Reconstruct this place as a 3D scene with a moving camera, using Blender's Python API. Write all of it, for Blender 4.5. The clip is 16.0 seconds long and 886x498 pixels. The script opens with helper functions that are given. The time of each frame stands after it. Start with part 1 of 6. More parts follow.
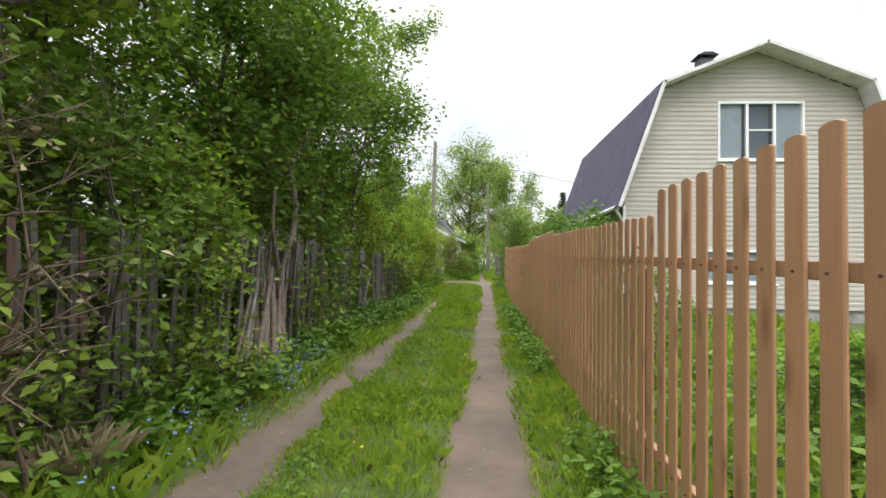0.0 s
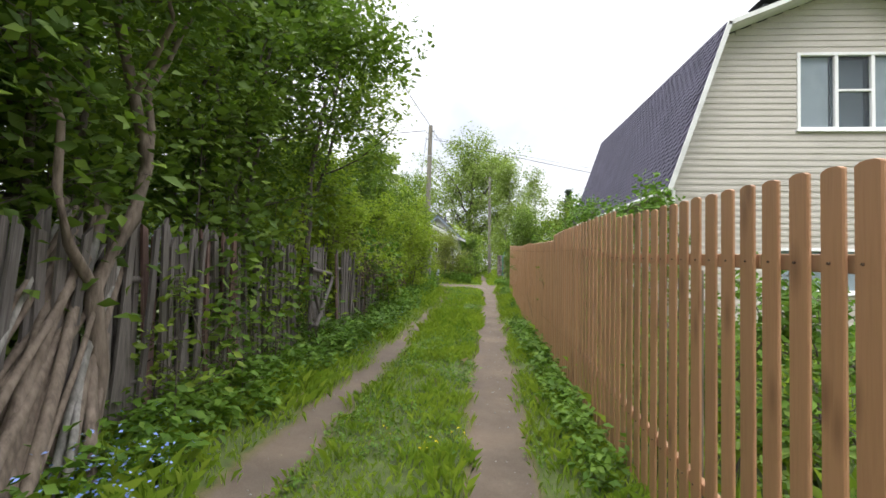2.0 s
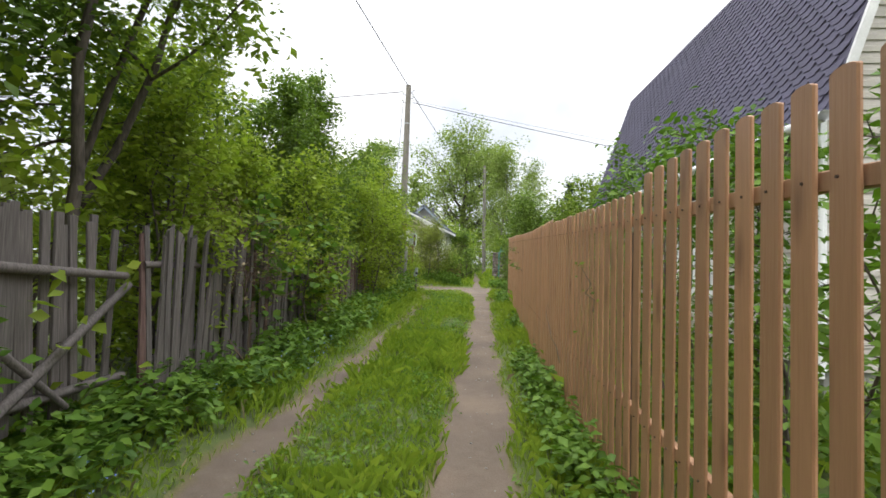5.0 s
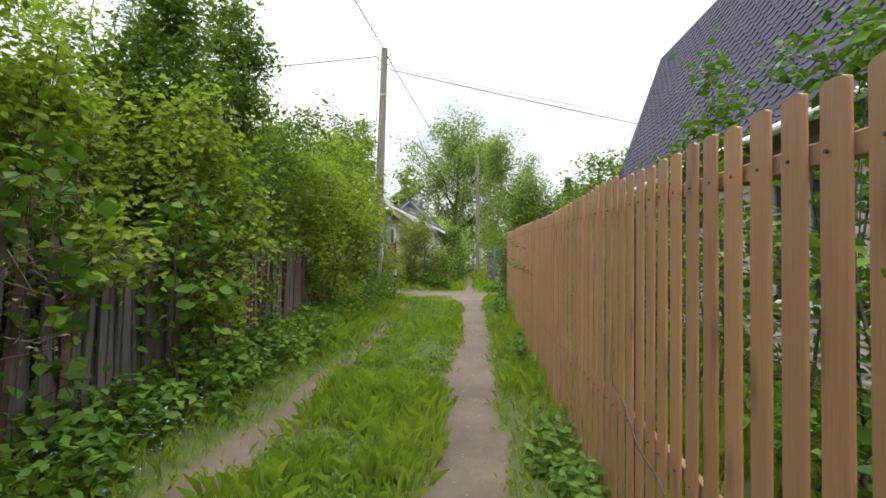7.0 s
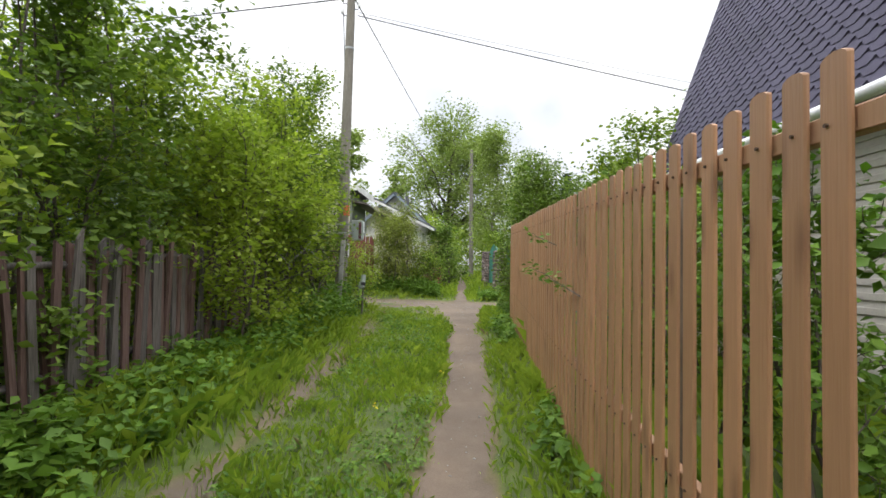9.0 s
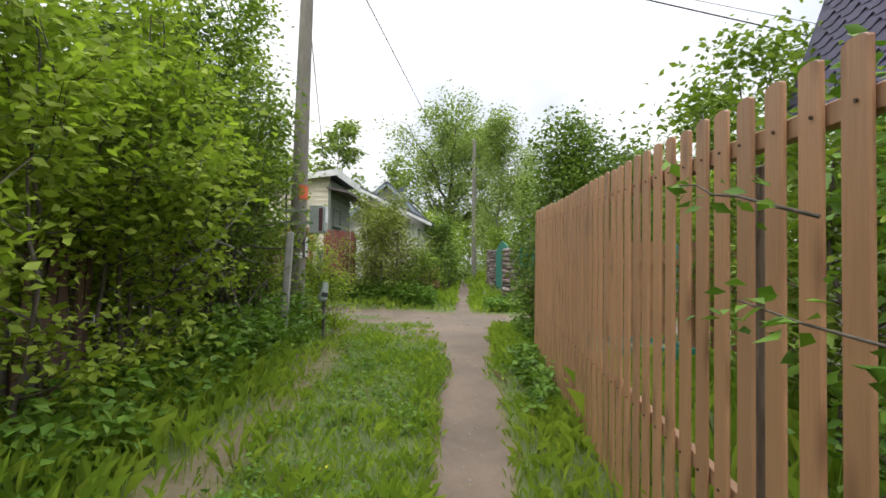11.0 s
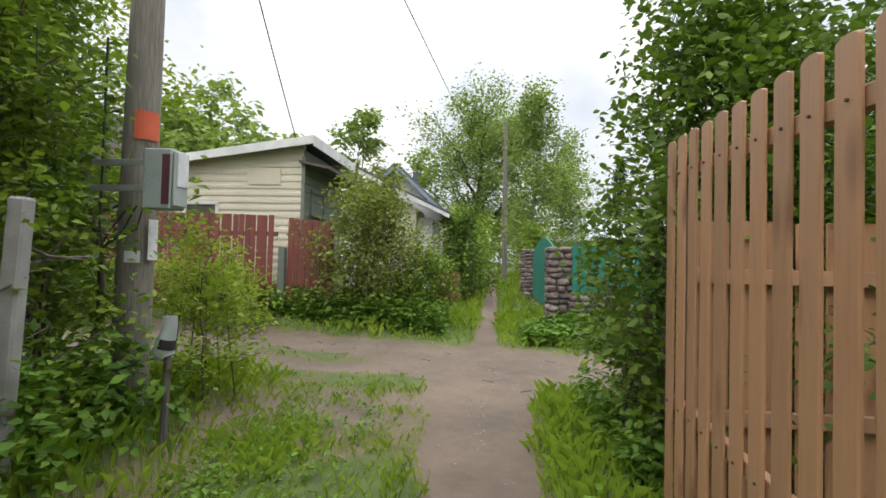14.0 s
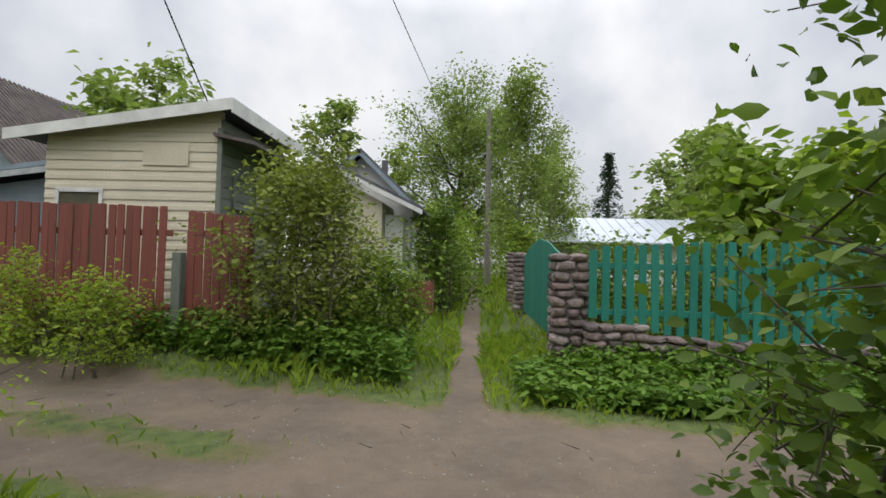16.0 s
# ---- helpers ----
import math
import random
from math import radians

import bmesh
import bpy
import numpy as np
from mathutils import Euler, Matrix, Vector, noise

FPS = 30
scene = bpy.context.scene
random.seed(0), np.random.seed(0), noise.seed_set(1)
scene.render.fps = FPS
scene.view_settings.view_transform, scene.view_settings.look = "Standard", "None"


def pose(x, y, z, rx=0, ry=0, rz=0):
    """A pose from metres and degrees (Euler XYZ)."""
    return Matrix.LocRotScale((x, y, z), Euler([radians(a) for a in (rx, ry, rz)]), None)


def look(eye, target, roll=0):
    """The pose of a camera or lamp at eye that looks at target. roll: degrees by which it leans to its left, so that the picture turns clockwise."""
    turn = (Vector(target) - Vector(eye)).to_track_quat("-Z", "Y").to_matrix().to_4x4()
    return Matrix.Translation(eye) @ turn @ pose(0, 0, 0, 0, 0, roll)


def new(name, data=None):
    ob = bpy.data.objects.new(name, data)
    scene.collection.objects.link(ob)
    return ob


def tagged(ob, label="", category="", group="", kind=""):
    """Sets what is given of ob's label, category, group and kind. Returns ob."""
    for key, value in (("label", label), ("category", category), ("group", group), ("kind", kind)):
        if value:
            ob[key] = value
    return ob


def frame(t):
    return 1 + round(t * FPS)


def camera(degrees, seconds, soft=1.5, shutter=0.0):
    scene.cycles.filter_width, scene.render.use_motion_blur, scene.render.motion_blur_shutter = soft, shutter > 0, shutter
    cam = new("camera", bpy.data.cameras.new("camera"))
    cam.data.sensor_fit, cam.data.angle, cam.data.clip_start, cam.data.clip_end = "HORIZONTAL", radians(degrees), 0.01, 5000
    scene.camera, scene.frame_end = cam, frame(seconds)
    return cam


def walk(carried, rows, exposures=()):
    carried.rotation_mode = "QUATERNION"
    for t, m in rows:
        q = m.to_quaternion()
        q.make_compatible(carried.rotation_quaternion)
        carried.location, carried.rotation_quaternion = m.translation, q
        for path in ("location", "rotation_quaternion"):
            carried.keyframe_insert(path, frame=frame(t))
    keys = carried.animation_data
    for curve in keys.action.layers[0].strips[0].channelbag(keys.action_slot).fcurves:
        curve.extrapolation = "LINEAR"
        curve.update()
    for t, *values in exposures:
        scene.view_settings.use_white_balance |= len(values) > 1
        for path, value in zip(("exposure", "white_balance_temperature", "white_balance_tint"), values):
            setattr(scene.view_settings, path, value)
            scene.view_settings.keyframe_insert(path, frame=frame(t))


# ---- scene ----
cam = camera(83.6, 16.0, soft=1.6)
PATH = [  # ground at zero
    (0, (-0.524, 0.209, 1.300), (-0.650, 2.204, 1.361), 0.9),
    (0.5, (-0.481, 0.934, 1.334), (-0.606, 2.929, 1.397), 0.8),
    (1, (-0.437, 1.667, 1.349), (-0.558, 3.663, 1.411), 0.9),
    (1.5, (-0.475, 2.392, 1.339), (-0.596, 4.387, 1.399), 1.0),
    (2, (-0.522, 3.106, 1.347), (-0.651, 5.101, 1.409), 1.0),
    (2.5, (-0.521, 3.784, 1.355), (-0.664, 5.778, 1.418), 0.9),
    (3, (-0.484, 4.530, 1.352), (-0.625, 6.524, 1.413), 0.7),
    (3.5, (-0.470, 5.222, 1.349), (-0.608, 7.217, 1.408), 0.8),
    (4, (-0.423, 5.993, 1.310), (-0.551, 7.988, 1.367), 1.1),
    (6.5, (-0.214, 9.456, 1.306), (-0.307, 11.453, 1.367), 1.0),
    (7, (-0.213, 10.194, 1.330), (-0.300, 12.191, 1.389), 0.9),
    (7.5, (-0.189, 10.941, 1.337), (-0.266, 12.939, 1.397), 1.0),
    (8, (-0.196, 11.669, 1.355), (-0.270, 13.667, 1.415), 1.1),
    (8.5, (-0.151, 12.402, 1.359), (-0.216, 14.400, 1.421), 1.1),
    (9, (-0.138, 13.143, 1.386), (-0.199, 15.141, 1.448), 1.0),
    (9.5, (-0.136, 13.880, 1.408), (-0.185, 15.879, 1.471), 1.0),
    (10, (-0.131, 14.571, 1.427), (-0.171, 16.570, 1.489), 0.8),
    (12.5, (-0.069, 17.928, 1.461), (-0.226, 19.921, 1.514), 1.3),
    (13, (-0.011, 18.533, 1.505), (-0.190, 20.525, 1.559), 1.3),
    (13.5, (-0.012, 19.158, 1.512), (-0.199, 21.148, 1.563), 1.3),
    (14, (0.013, 19.788, 1.534), (-0.180, 21.778, 1.587), 1.4),
    (14.5, (0.009, 20.423, 1.559), (-0.189, 22.413, 1.608), 1.4),
    (15, (0.026, 21.031, 1.604), (-0.161, 23.022, 1.654), 1.4),
    (15.5, (-0.002, 21.620, 1.661), (-0.177, 23.612, 1.712), 1.6),
    (16, (-0.015, 22.193, 1.691), (-0.131, 24.189, 1.743), 1.6),
]
EXPOSURES = [(0.0, 0.86), (4.0, 0.80), (7.0, 0.76), (10.0, 0.68), (13.0, 0.58), (14.5, 0.48), (15.2, 0.33), (16.0, 0.10)]
walk(cam, [(t, look(eye, target, roll)) for t, eye, target, roll in PATH], EXPOSURES)

# ---- overcast daylight ----
world = bpy.data.worlds.new("overcast")
scene.world = world
world.use_nodes = True
wt = world.node_tree
wt.nodes.clear()
w_out = wt.nodes.new("ShaderNodeOutputWorld")
w_bg = wt.nodes.new("ShaderNodeBackground")
w_sky = wt.nodes.new("ShaderNodeTexSky")
w_sky.sky_type, w_sky.sun_disc = "NISHITA", False
w_sky.sun_elevation, w_sky.sun_rotation = radians(48), radians(200)
w_map = wt.nodes.new("ShaderNodeTexCoord")
w_noise = wt.nodes.new("ShaderNodeTexNoise")
w_noise.inputs["Scale"].default_value, w_noise.inputs["Detail"].default_value = 2.6, 6.0
w_ramp = wt.nodes.new("ShaderNodeValToRGB")
w_ramp.color_ramp.elements[0].position, w_ramp.color_ramp.elements[0].color = 0.34, (8.6, 9.2, 10.5, 1)
w_ramp.color_ramp.elements[1].position, w_ramp.color_ramp.elements[1].color = 0.60, (15.0, 15.0, 15.2, 1)
w_mix = wt.nodes.new("ShaderNodeMix")
w_mix.data_type = "RGBA"
w_mix.inputs["Factor"].default_value = 0.92
wt.links.new(w_map.outputs["Generated"], w_noise.inputs["Vector"])
wt.links.new(w_noise.outputs["Fac"], w_ramp.inputs["Fac"])
wt.links.new(w_sky.outputs["Color"], w_mix.inputs["A"])
wt.links.new(w_ramp.outputs["Color"], w_mix.inputs["B"])
# an overcast sky is darker towards the horizon
w_sep = wt.nodes.new("ShaderNodeSeparateXYZ")
w_rise = wt.nodes.new("ShaderNodeValToRGB")
w_rise.color_ramp.elements[0].position, w_rise.color_ramp.elements[0].color = 0.0, (0.50, 0.50, 0.50, 1)
w_rise.color_ramp.elements[1].position, w_rise.color_ramp.elements[1].color = 1.0, (2.20, 2.20, 2.20, 1)
w_knee = w_rise.color_ramp.elements.new(0.45)
w_knee.color = (0.68, 0.68, 0.68, 1)
w_mul = wt.nodes.new("ShaderNodeVectorMath")
w_mul.operation = "MULTIPLY"
wt.links.new(w_map.outputs["Generated"], w_sep.inputs["Vector"])
wt.links.new(w_sep.outputs["Z"], w_rise.inputs["Fac"])
wt.links.new(w_mix.outputs["Result"], w_mul.inputs[0])
wt.links.new(w_rise.outputs["Color"], w_mul.inputs[1])
wt.links.new(w_mul.outputs["Vector"], w_bg.inputs["Color"])
w_bg.inputs["Strength"].default_value = 0.1
wt.links.new(w_bg.outputs["Background"], w_out.inputs["Surface"])
sun = new("sun", bpy.data.lights.new("sun", "SUN"))
sun.data.energy, sun.data.angle, sun.data.color = 0.6, radians(25), (1.0, 0.97, 0.92)
sun.matrix_world = look((0, 0, 30), (5.5, 15, 30 - 18))


# ---- materials ----
def material(name, build):
    m = bpy.data.materials.new(name)
    m.use_nodes = True
    t = m.node_tree
    b = t.nodes["Principled BSDF"]
    build(t, b)
    return m


def node(t, kind, **values):
    n = t.nodes.new(kind)
    for k, v in values.items():
        n.inputs[k.replace("_", " ")].default_value = v
    return n


def ramp(t, source, stops):
    r = t.nodes.new("ShaderNodeValToRGB")
    e = r.color_ramp.elements
    while len(e) < len(stops):
        e.new(0.5)
    for el, (p, c) in zip(e, stops):
        el.position, el.color = p, (*c, 1)
    t.links.new(source, r.inputs["Fac"])
    return r.outputs["Color"]


def blend(t, fac, a, b, mode="MIX"):
    n = t.nodes.new("ShaderNodeMix")
    n.data_type, n.blend_type = "RGBA", mode
    for sock, v in ((n.inputs["Factor"], fac), (n.inputs["A"], a), (n.inputs["B"], b)):
        if isinstance(v, (int, float)):
            sock.default_value = v
        elif isinstance(v, tuple):
            sock.default_value = (*v, 1)
        else:
            t.links.new(v, sock)
    return n.outputs["Result"]


def coords(t, scale=(1, 1, 1), obj=True):
    c = t.nodes.new("ShaderNodeTexCoord")
    m = t.nodes.new("ShaderNodeMapping")
    m.inputs["Scale"].default_value = scale
    t.links.new(c.outputs["Object"] if obj else c.outputs["Generated"], m.inputs["Vector"])
    return m.outputs["Vector"]


def world_coords(t, scale=(1, 1, 1)):
    c = t.nodes.new("ShaderNodeNewGeometry")
    m = t.nodes.new("ShaderNodeMapping")
    m.inputs["Scale"].default_value = scale
    t.links.new(c.outputs["Position"], m.inputs["Vector"])
    return m.outputs["Vector"]


def noise_tex(t, vec, scale, detail=4.0, rough=0.55):
    n = node(t, "ShaderNodeTexNoise", Scale=scale, Detail=detail, Roughness=rough)
    t.links.new(vec, n.inputs["Vector"])
    return n.outputs["Fac"]


def bump(t, b, height, strength, dist=0.01):
    n = node(t, "ShaderNodeBump", Strength=strength, Distance=dist)
    t.links.new(height, n.inputs["Height"])
    t.links.new(n.outputs["Normal"], b.inputs["Normal"])


def leaf_material(name, dark, mid, light, glow=0.35):
    """Leaves: colour varies leaf by leaf and in broad drifts; thin enough to let light through."""
    def build(t, b):
        g = t.nodes.new("ShaderNodeNewGeometry")
        per = ramp(t, g.outputs["Random Per Island"], [(0.0, dark), (0.5, mid), (1.0, light)])
        drift = noise_tex(t, world_coords(t), 0.9, 3.0)
        col = blend(t, ramp(t, drift, [(0.35, (0, 0, 0)), (0.7, (1, 1, 1))]), per, light, "MIX")
        col = blend(t, 0.6, per, col)
        t.links.new(col, b.inputs["Base Color"])
        b.inputs["Roughness"].default_value = 0.5
        b.inputs["Specular IOR Level"].default_value = 0.18
        tr = t.nodes.new("ShaderNodeBsdfTranslucent")
        warm = blend(t, 1.0, col, (1.0, 1.15, 0.55), "MULTIPLY")
        t.links.new(warm, tr.inputs["Color"])
        mx = t.nodes.new("ShaderNodeMixShader")
        mx.inputs["Fac"].default_value = glow
        t.links.new(b.outputs["BSDF"], mx.inputs[1])
        t.links.new(tr.outputs["BSDF"], mx.inputs[2])
        t.links.new(mx.outputs["Shader"], t.nodes["Material Output"].inputs["Surface"])
    return material(name, build)


LEAF = leaf_material("leaf_green", (0.081, 0.133, 0.024), (0.152, 0.234, 0.035), (0.268, 0.350, 0.048))
LEAF_DARK = leaf_material("leaf_dark_green", (0.054, 0.094, 0.024), (0.097, 0.163, 0.032), (0.178, 0.257, 0.040))
LEAF_YELLOW = leaf_material("leaf_yellow_green", (0.140, 0.195, 0.028), (0.240, 0.320, 0.044), (0.350, 0.425, 0.064), 0.5)
LEAF_BIRCH = leaf_material("leaf_birch", (0.101, 0.176, 0.039), (0.162, 0.260, 0.055), (0.230, 0.338, 0.072), 0.4)
# far crowns' paleness from haze and overexposure is put into this leaf colour
LEAF_HAZED = leaf_material("leaf_hazed_far", (0.150, 0.204, 0.055), (0.216, 0.282, 0.079), (0.294, 0.360, 0.116), 0.4)
LEAF_WEED = leaf_material("leaf_weed", (0.052, 0.112, 0.018), (0.092, 0.182, 0.025), (0.158, 0.262, 0.036), 0.3)
LEAF_RUSSET = leaf_material("leaf_olive", (0.114, 0.140, 0.036), (0.179, 0.218, 0.048), (0.276, 0.312, 0.067), 0.3)
SPRUCE = leaf_material("spruce_needles", (0.016, 0.034, 0.018), (0.026, 0.050, 0.024), (0.040, 0.070, 0.030), 0.1)
BLADE = leaf_material("grass_blade", (0.108, 0.184, 0.019), (0.182, 0.288, 0.028), (0.311, 0.392, 0.048), 0.35)
DRY = leaf_material("dry_stem", (0.16, 0.12, 0.07), (0.25, 0.20, 0.11), (0.36, 0.30, 0.18), 0.1)
BLUE = leaf_material("blue_petal", (0.16, 0.24, 0.60), (0.22, 0.32, 0.70), (0.34, 0.42, 0.80), 0.2)
YELLOWP = leaf_material("yellow_petal", (0.7, 0.5, 0.02), (0.8, 0.6, 0.03), (0.85, 0.7, 0.05), 0.2)
WHITEP = leaf_material("white_petal", (0.6, 0.6, 0.55), (0.7, 0.7, 0.65), (0.8, 0.8, 0.75), 0.2)


def bark_material(name, a, b2):
    def build(t, b):
        v = world_coords(t, (1, 1, 0.25))
        col = ramp(t, noise_tex(t, v, 28, 5), [(0.3, a), (0.7, b2)])
        t.links.new(col, b.inputs["Base Color"])
        b.inputs["Roughness"].default_value = 0.9
        bump(t, b, noise_tex(t, v, 60, 4), 0.6, 0.01)
    return material(name, build)


BARK = bark_material("bark", (0.045, 0.036, 0.028), (0.14, 0.115, 0.09))
BARK_BROWN = bark_material("bark_brown", (0.10, 0.075, 0.055), (0.23, 0.18, 0.14))
DEADWOOD = bark_material("dead_wood", (0.085, 0.055, 0.036), (0.18, 0.125, 0.085))
BARK_GREY = bark_material("bark_grey", (0.14, 0.13, 0.115), (0.34, 0.32, 0.29))


def plank_material(name, a, b2, c, rough=0.75, grain=1.0, knots=0.0, knot_col=(0.08, 0.035, 0.02)):
    """Boards: grain runs along local z, each piece has its own tone."""
    def build(t, b):
        info = t.nodes.new("ShaderNodeObjectInfo")
        v0 = t.nodes.new("ShaderNodeTexCoord").outputs["Object"]
        add = t.nodes.new("ShaderNodeVectorMath")
        add.operation = "MULTIPLY_ADD"
        comb = t.nodes.new("ShaderNodeCombineXYZ")
        for s in ("X", "Y", "Z"):
            t.links.new(info.outputs["Random"], comb.inputs[s])
        t.links.new(comb.outputs["Vector"], add.inputs[0])
        add.inputs[1].default_value = (37.0, 11.0, 53.0)
        t.links.new(v0, add.inputs[2])
        m = t.nodes.new("ShaderNodeMapping")
        m.inputs["Scale"].default_value = (1, 1, 0.06)
        t.links.new(add.outputs["Vector"], m.inputs["Vector"])
        fine = noise_tex(t, m.outputs["Vector"], 90, 4)
        m2 = t.nodes.new("ShaderNodeMapping")
        m2.inputs["Scale"].default_value = (1, 1, 0.4)
        t.links.new(add.outputs["Vector"], m2.inputs["Vector"])
        broad = noise_tex(t, m2.outputs["Vector"], 4.5, 3)
        col = ramp(t, fine, [(0.25, a), (0.5, b2), (0.8, c)])
        col = blend(t, 0.35 * grain + 0.3, b2, col)
        tone = ramp(t, info.outputs["Random"], [(0.0, (0.86, 0.86, 0.86)), (1.0, (1.12, 1.10, 1.08))])
        col = blend(t, 1.0, col, tone, "MULTIPLY")
        col = blend(t, ramp(t, broad, [(0.5, (0, 0, 0)), (0.8, (0.45, 0.45, 0.45))]), col, a)
        if knots:
            sep = t.nodes.new("ShaderNodeSeparateXYZ")
            t.links.new(add.outputs["Vector"], sep.inputs["Vector"])
            flat = t.nodes.new("ShaderNodeCombineXYZ")
            t.links.new(sep.outputs["Y"], flat.inputs["X"])
            t.links.new(sep.outputs["Z"], flat.inputs["Y"])
            m3 = t.nodes.new("ShaderNodeMapping")
            m3.inputs["Scale"].default_value = (4.6, 1.7, 1.0)
            t.links.new(flat.outputs["Vector"], m3.inputs["Vector"])
            vo = node(t, "ShaderNodeTexVoronoi", Scale=1.0, Randomness=1.0)
            vo.voronoi_dimensions = "2D"
            t.links.new(m3.outputs["Vector"], vo.inputs["Vector"])
            k = ramp(t, vo.outputs["Distance"], [(0.03, (knots, knots, knots)), (0.17, (0, 0, 0))])
            col = blend(t, k, col, knot_col)
        t.links.new(col, b.inputs["Base Color"])
        b.inputs["Roughness"].default_value = rough
        bump(t, b, fine, 0.35, 0.004)
    return material(name, build)


PICKET = plank_material("stained_picket", (0.285, 0.148, 0.078), (0.385, 0.206, 0.110), (0.44, 0.245, 0.134), 0.5, 0.5, 0.62, (0.15, 0.065, 0.035))
RAIL = plank_material("stained_rail", (0.31, 0.17, 0.095), (0.40, 0.225, 0.125), (0.45, 0.265, 0.155), 0.6, 0.5)
GREY_WOOD = plank_material("weathered_grey_wood", (0.060, 0.050, 0.045), (0.122, 0.106, 0.096), (0.215, 0.196, 0.180), 0.9, 1.6)
RED_OLD = plank_material("faded_red_wood", (0.080, 0.044, 0.037), (0.135, 0.078, 0.064), (0.22, 0.16, 0.14), 0.9, 1.6)
RED_WOOD = plank_material("red_brown_paint", (0.13, 0.035, 0.026), (0.185, 0.052, 0.040), (0.23, 0.075, 0.058), 0.6, 0.6)
TEAL_WOOD = plank_material("teal_paint", (0.009, 0.135, 0.098), (0.014, 0.185, 0.136), (0.028, 0.235, 0.176), 0.55, 0.4)
POLE_WOOD = plank_material("pole_wood", (0.10, 0.09, 0.075), (0.19, 0.175, 0.15), (0.30, 0.28, 0.25), 0.9, 1.4)
GREEN_GREY = plank_material("green_grey_boards", (0.10, 0.115, 0.095), (0.16, 0.18, 0.15), (0.21, 0.23, 0.20), 0.85, 0.8)


def plain(name, col, rough=0.6, metal=0.0, var=0.12, scale=3.0, fine=60.0, bmp=0.15):
    """Painted or cast surface with broad staining and a fine grain."""
    def build(t, b):
        v = world_coords(t)
        k = noise_tex(t, v, scale, 5)
        lo, hi = tuple(c * (1 - 1.6 * var) for c in col), tuple(min(1, c * (1 + var)) for c in col)
        c0 = ramp(t, k, [(0.3, lo), (0.7, hi)])
        f = noise_tex(t, v, fine, 3)
        c1 = blend(t, 1.0, c0, ramp(t, f, [(0.2, (0.9, 0.9, 0.9)), (0.8, (1.06, 1.06, 1.06))]), "MULTIPLY")
        t.links.new(c1, b.inputs["Base Color"])
        b.inputs["Roughness"].default_value = rough
        b.inputs["Metallic"].default_value = metal
        bump(t, b, f, bmp, 0.003)
    return material(name, build)


SIDING = plain("beige_vinyl_siding", (0.465, 0.430, 0.382), 0.5, 0, 0.06, 1.2, 40, 0.08)
CREAM = plain("cream_siding", (0.60, 0.55, 0.42), 0.5, 0, 0.07, 1.5, 40, 0.08)
WHITE = plain("white_plastic", (0.80, 0.80, 0.80), 0.35, 0, 0.04, 2, 60, 0.03)
WHITE_OLD = plain("dull_white_paint", (0.66, 0.66, 0.64), 0.6, 0, 0.12, 3, 60, 0.15)
SHINGLE = plain("violet_grey_shingle", (0.074, 0.067, 0.104), 0.9, 0, 0.14, 2.0, 160, 0.6)
SLATE = plain("dark_slate_sheet", (0.10, 0.105, 0.115), 0.8, 0, 0.2, 2.0, 80, 0.3)
SLATE_BROWN = plain("brown_slate_sheet", (0.115, 0.095, 0.090), 0.85, 0, 0.25, 2.0, 80, 0.3)
BLUE_GREY = plain("blue_grey_paint", (0.20, 0.25, 0.29), 0.7, 0, 0.12, 3, 60, 0.2)
METAL_ROOF = plain("pale_metal_roof", (0.56, 0.60, 0.66), 0.35, 0.35, 0.08, 1.0, 40, 0.05)
GALV = plain("galvanised_steel", (0.42, 0.44, 0.44), 0.45, 0.5, 0.12, 8, 120, 0.1)
BOX_PAINT = plain("grey_green_paint", (0.36, 0.40, 0.38), 0.5, 0, 0.08, 6, 90, 0.1)
CONCRETE = plain("concrete", (0.31, 0.30, 0.285), 0.9, 0, 0.2, 5, 120, 0.5)
BLACK = plain("black_rubber", (0.02, 0.02, 0.02), 0.6, 0, 0.1, 5, 60, 0.1)
DARK = plain("dark_interior", (0.03, 0.03, 0.03), 0.9, 0, 0.1)
DARK_GREEN = plain("dark_olive_paint", (0.085, 0.080, 0.045), 0.7, 0, 0.15, 4, 60, 0.2)
ORANGE = plain("orange_red_paper", (0.62, 0.12, 0.05), 0.7, 0, 0.08, 8, 90, 0.05)
PAPER = plain("paper", (0.70, 0.71, 0.72), 0.8, 0, 0.1, 12, 90, 0.05)
MAROON = plain("maroon_label", (0.10, 0.03, 0.04), 0.6, 0, 0.1, 12, 90, 0.05)
STEEL_DARK = plain("dark_steel", (0.05, 0.05, 0.055), 0.5, 0.6, 0.1)
SCREW = plain("screw_head", (0.10, 0.06, 0.04), 0.6, 0.3, 0.1)
MORTAR = plain("mortar", (0.20, 0.19, 0.18), 0.95, 0, 0.2, 6, 90, 0.5)
CURTAIN = plain("curtain", (0.62, 0.73, 0.79), 0.9, 0, 0.1, 6, 90, 0.1)


def build_stone(t, b):
    info = t.nodes.new("ShaderNodeObjectInfo")
    base = ramp(t, info.outputs["Random"], [(0.0, (0.10, 0.080, 0.078)), (0.35, (0.16, 0.130, 0.122)), (0.7, (0.22, 0.165, 0.152)), (1.0, (0.29, 0.255, 0.24))])
    v = world_coords(t)
    s = ramp(t, noise_tex(t, v, 22, 6), [(0.3, (0.6, 0.6, 0.6)), (0.7, (1.25, 1.22, 1.2))])
    t.links.new(blend(t, 1.0, base, s, "MULTIPLY"), b.inputs["Base Color"])
    b.inputs["Roughness"].default_value = 0.9
    bump(t, b, noise_tex(t, v, 70, 5), 0.7, 0.01)


STONE = material("field_stone", build_stone)


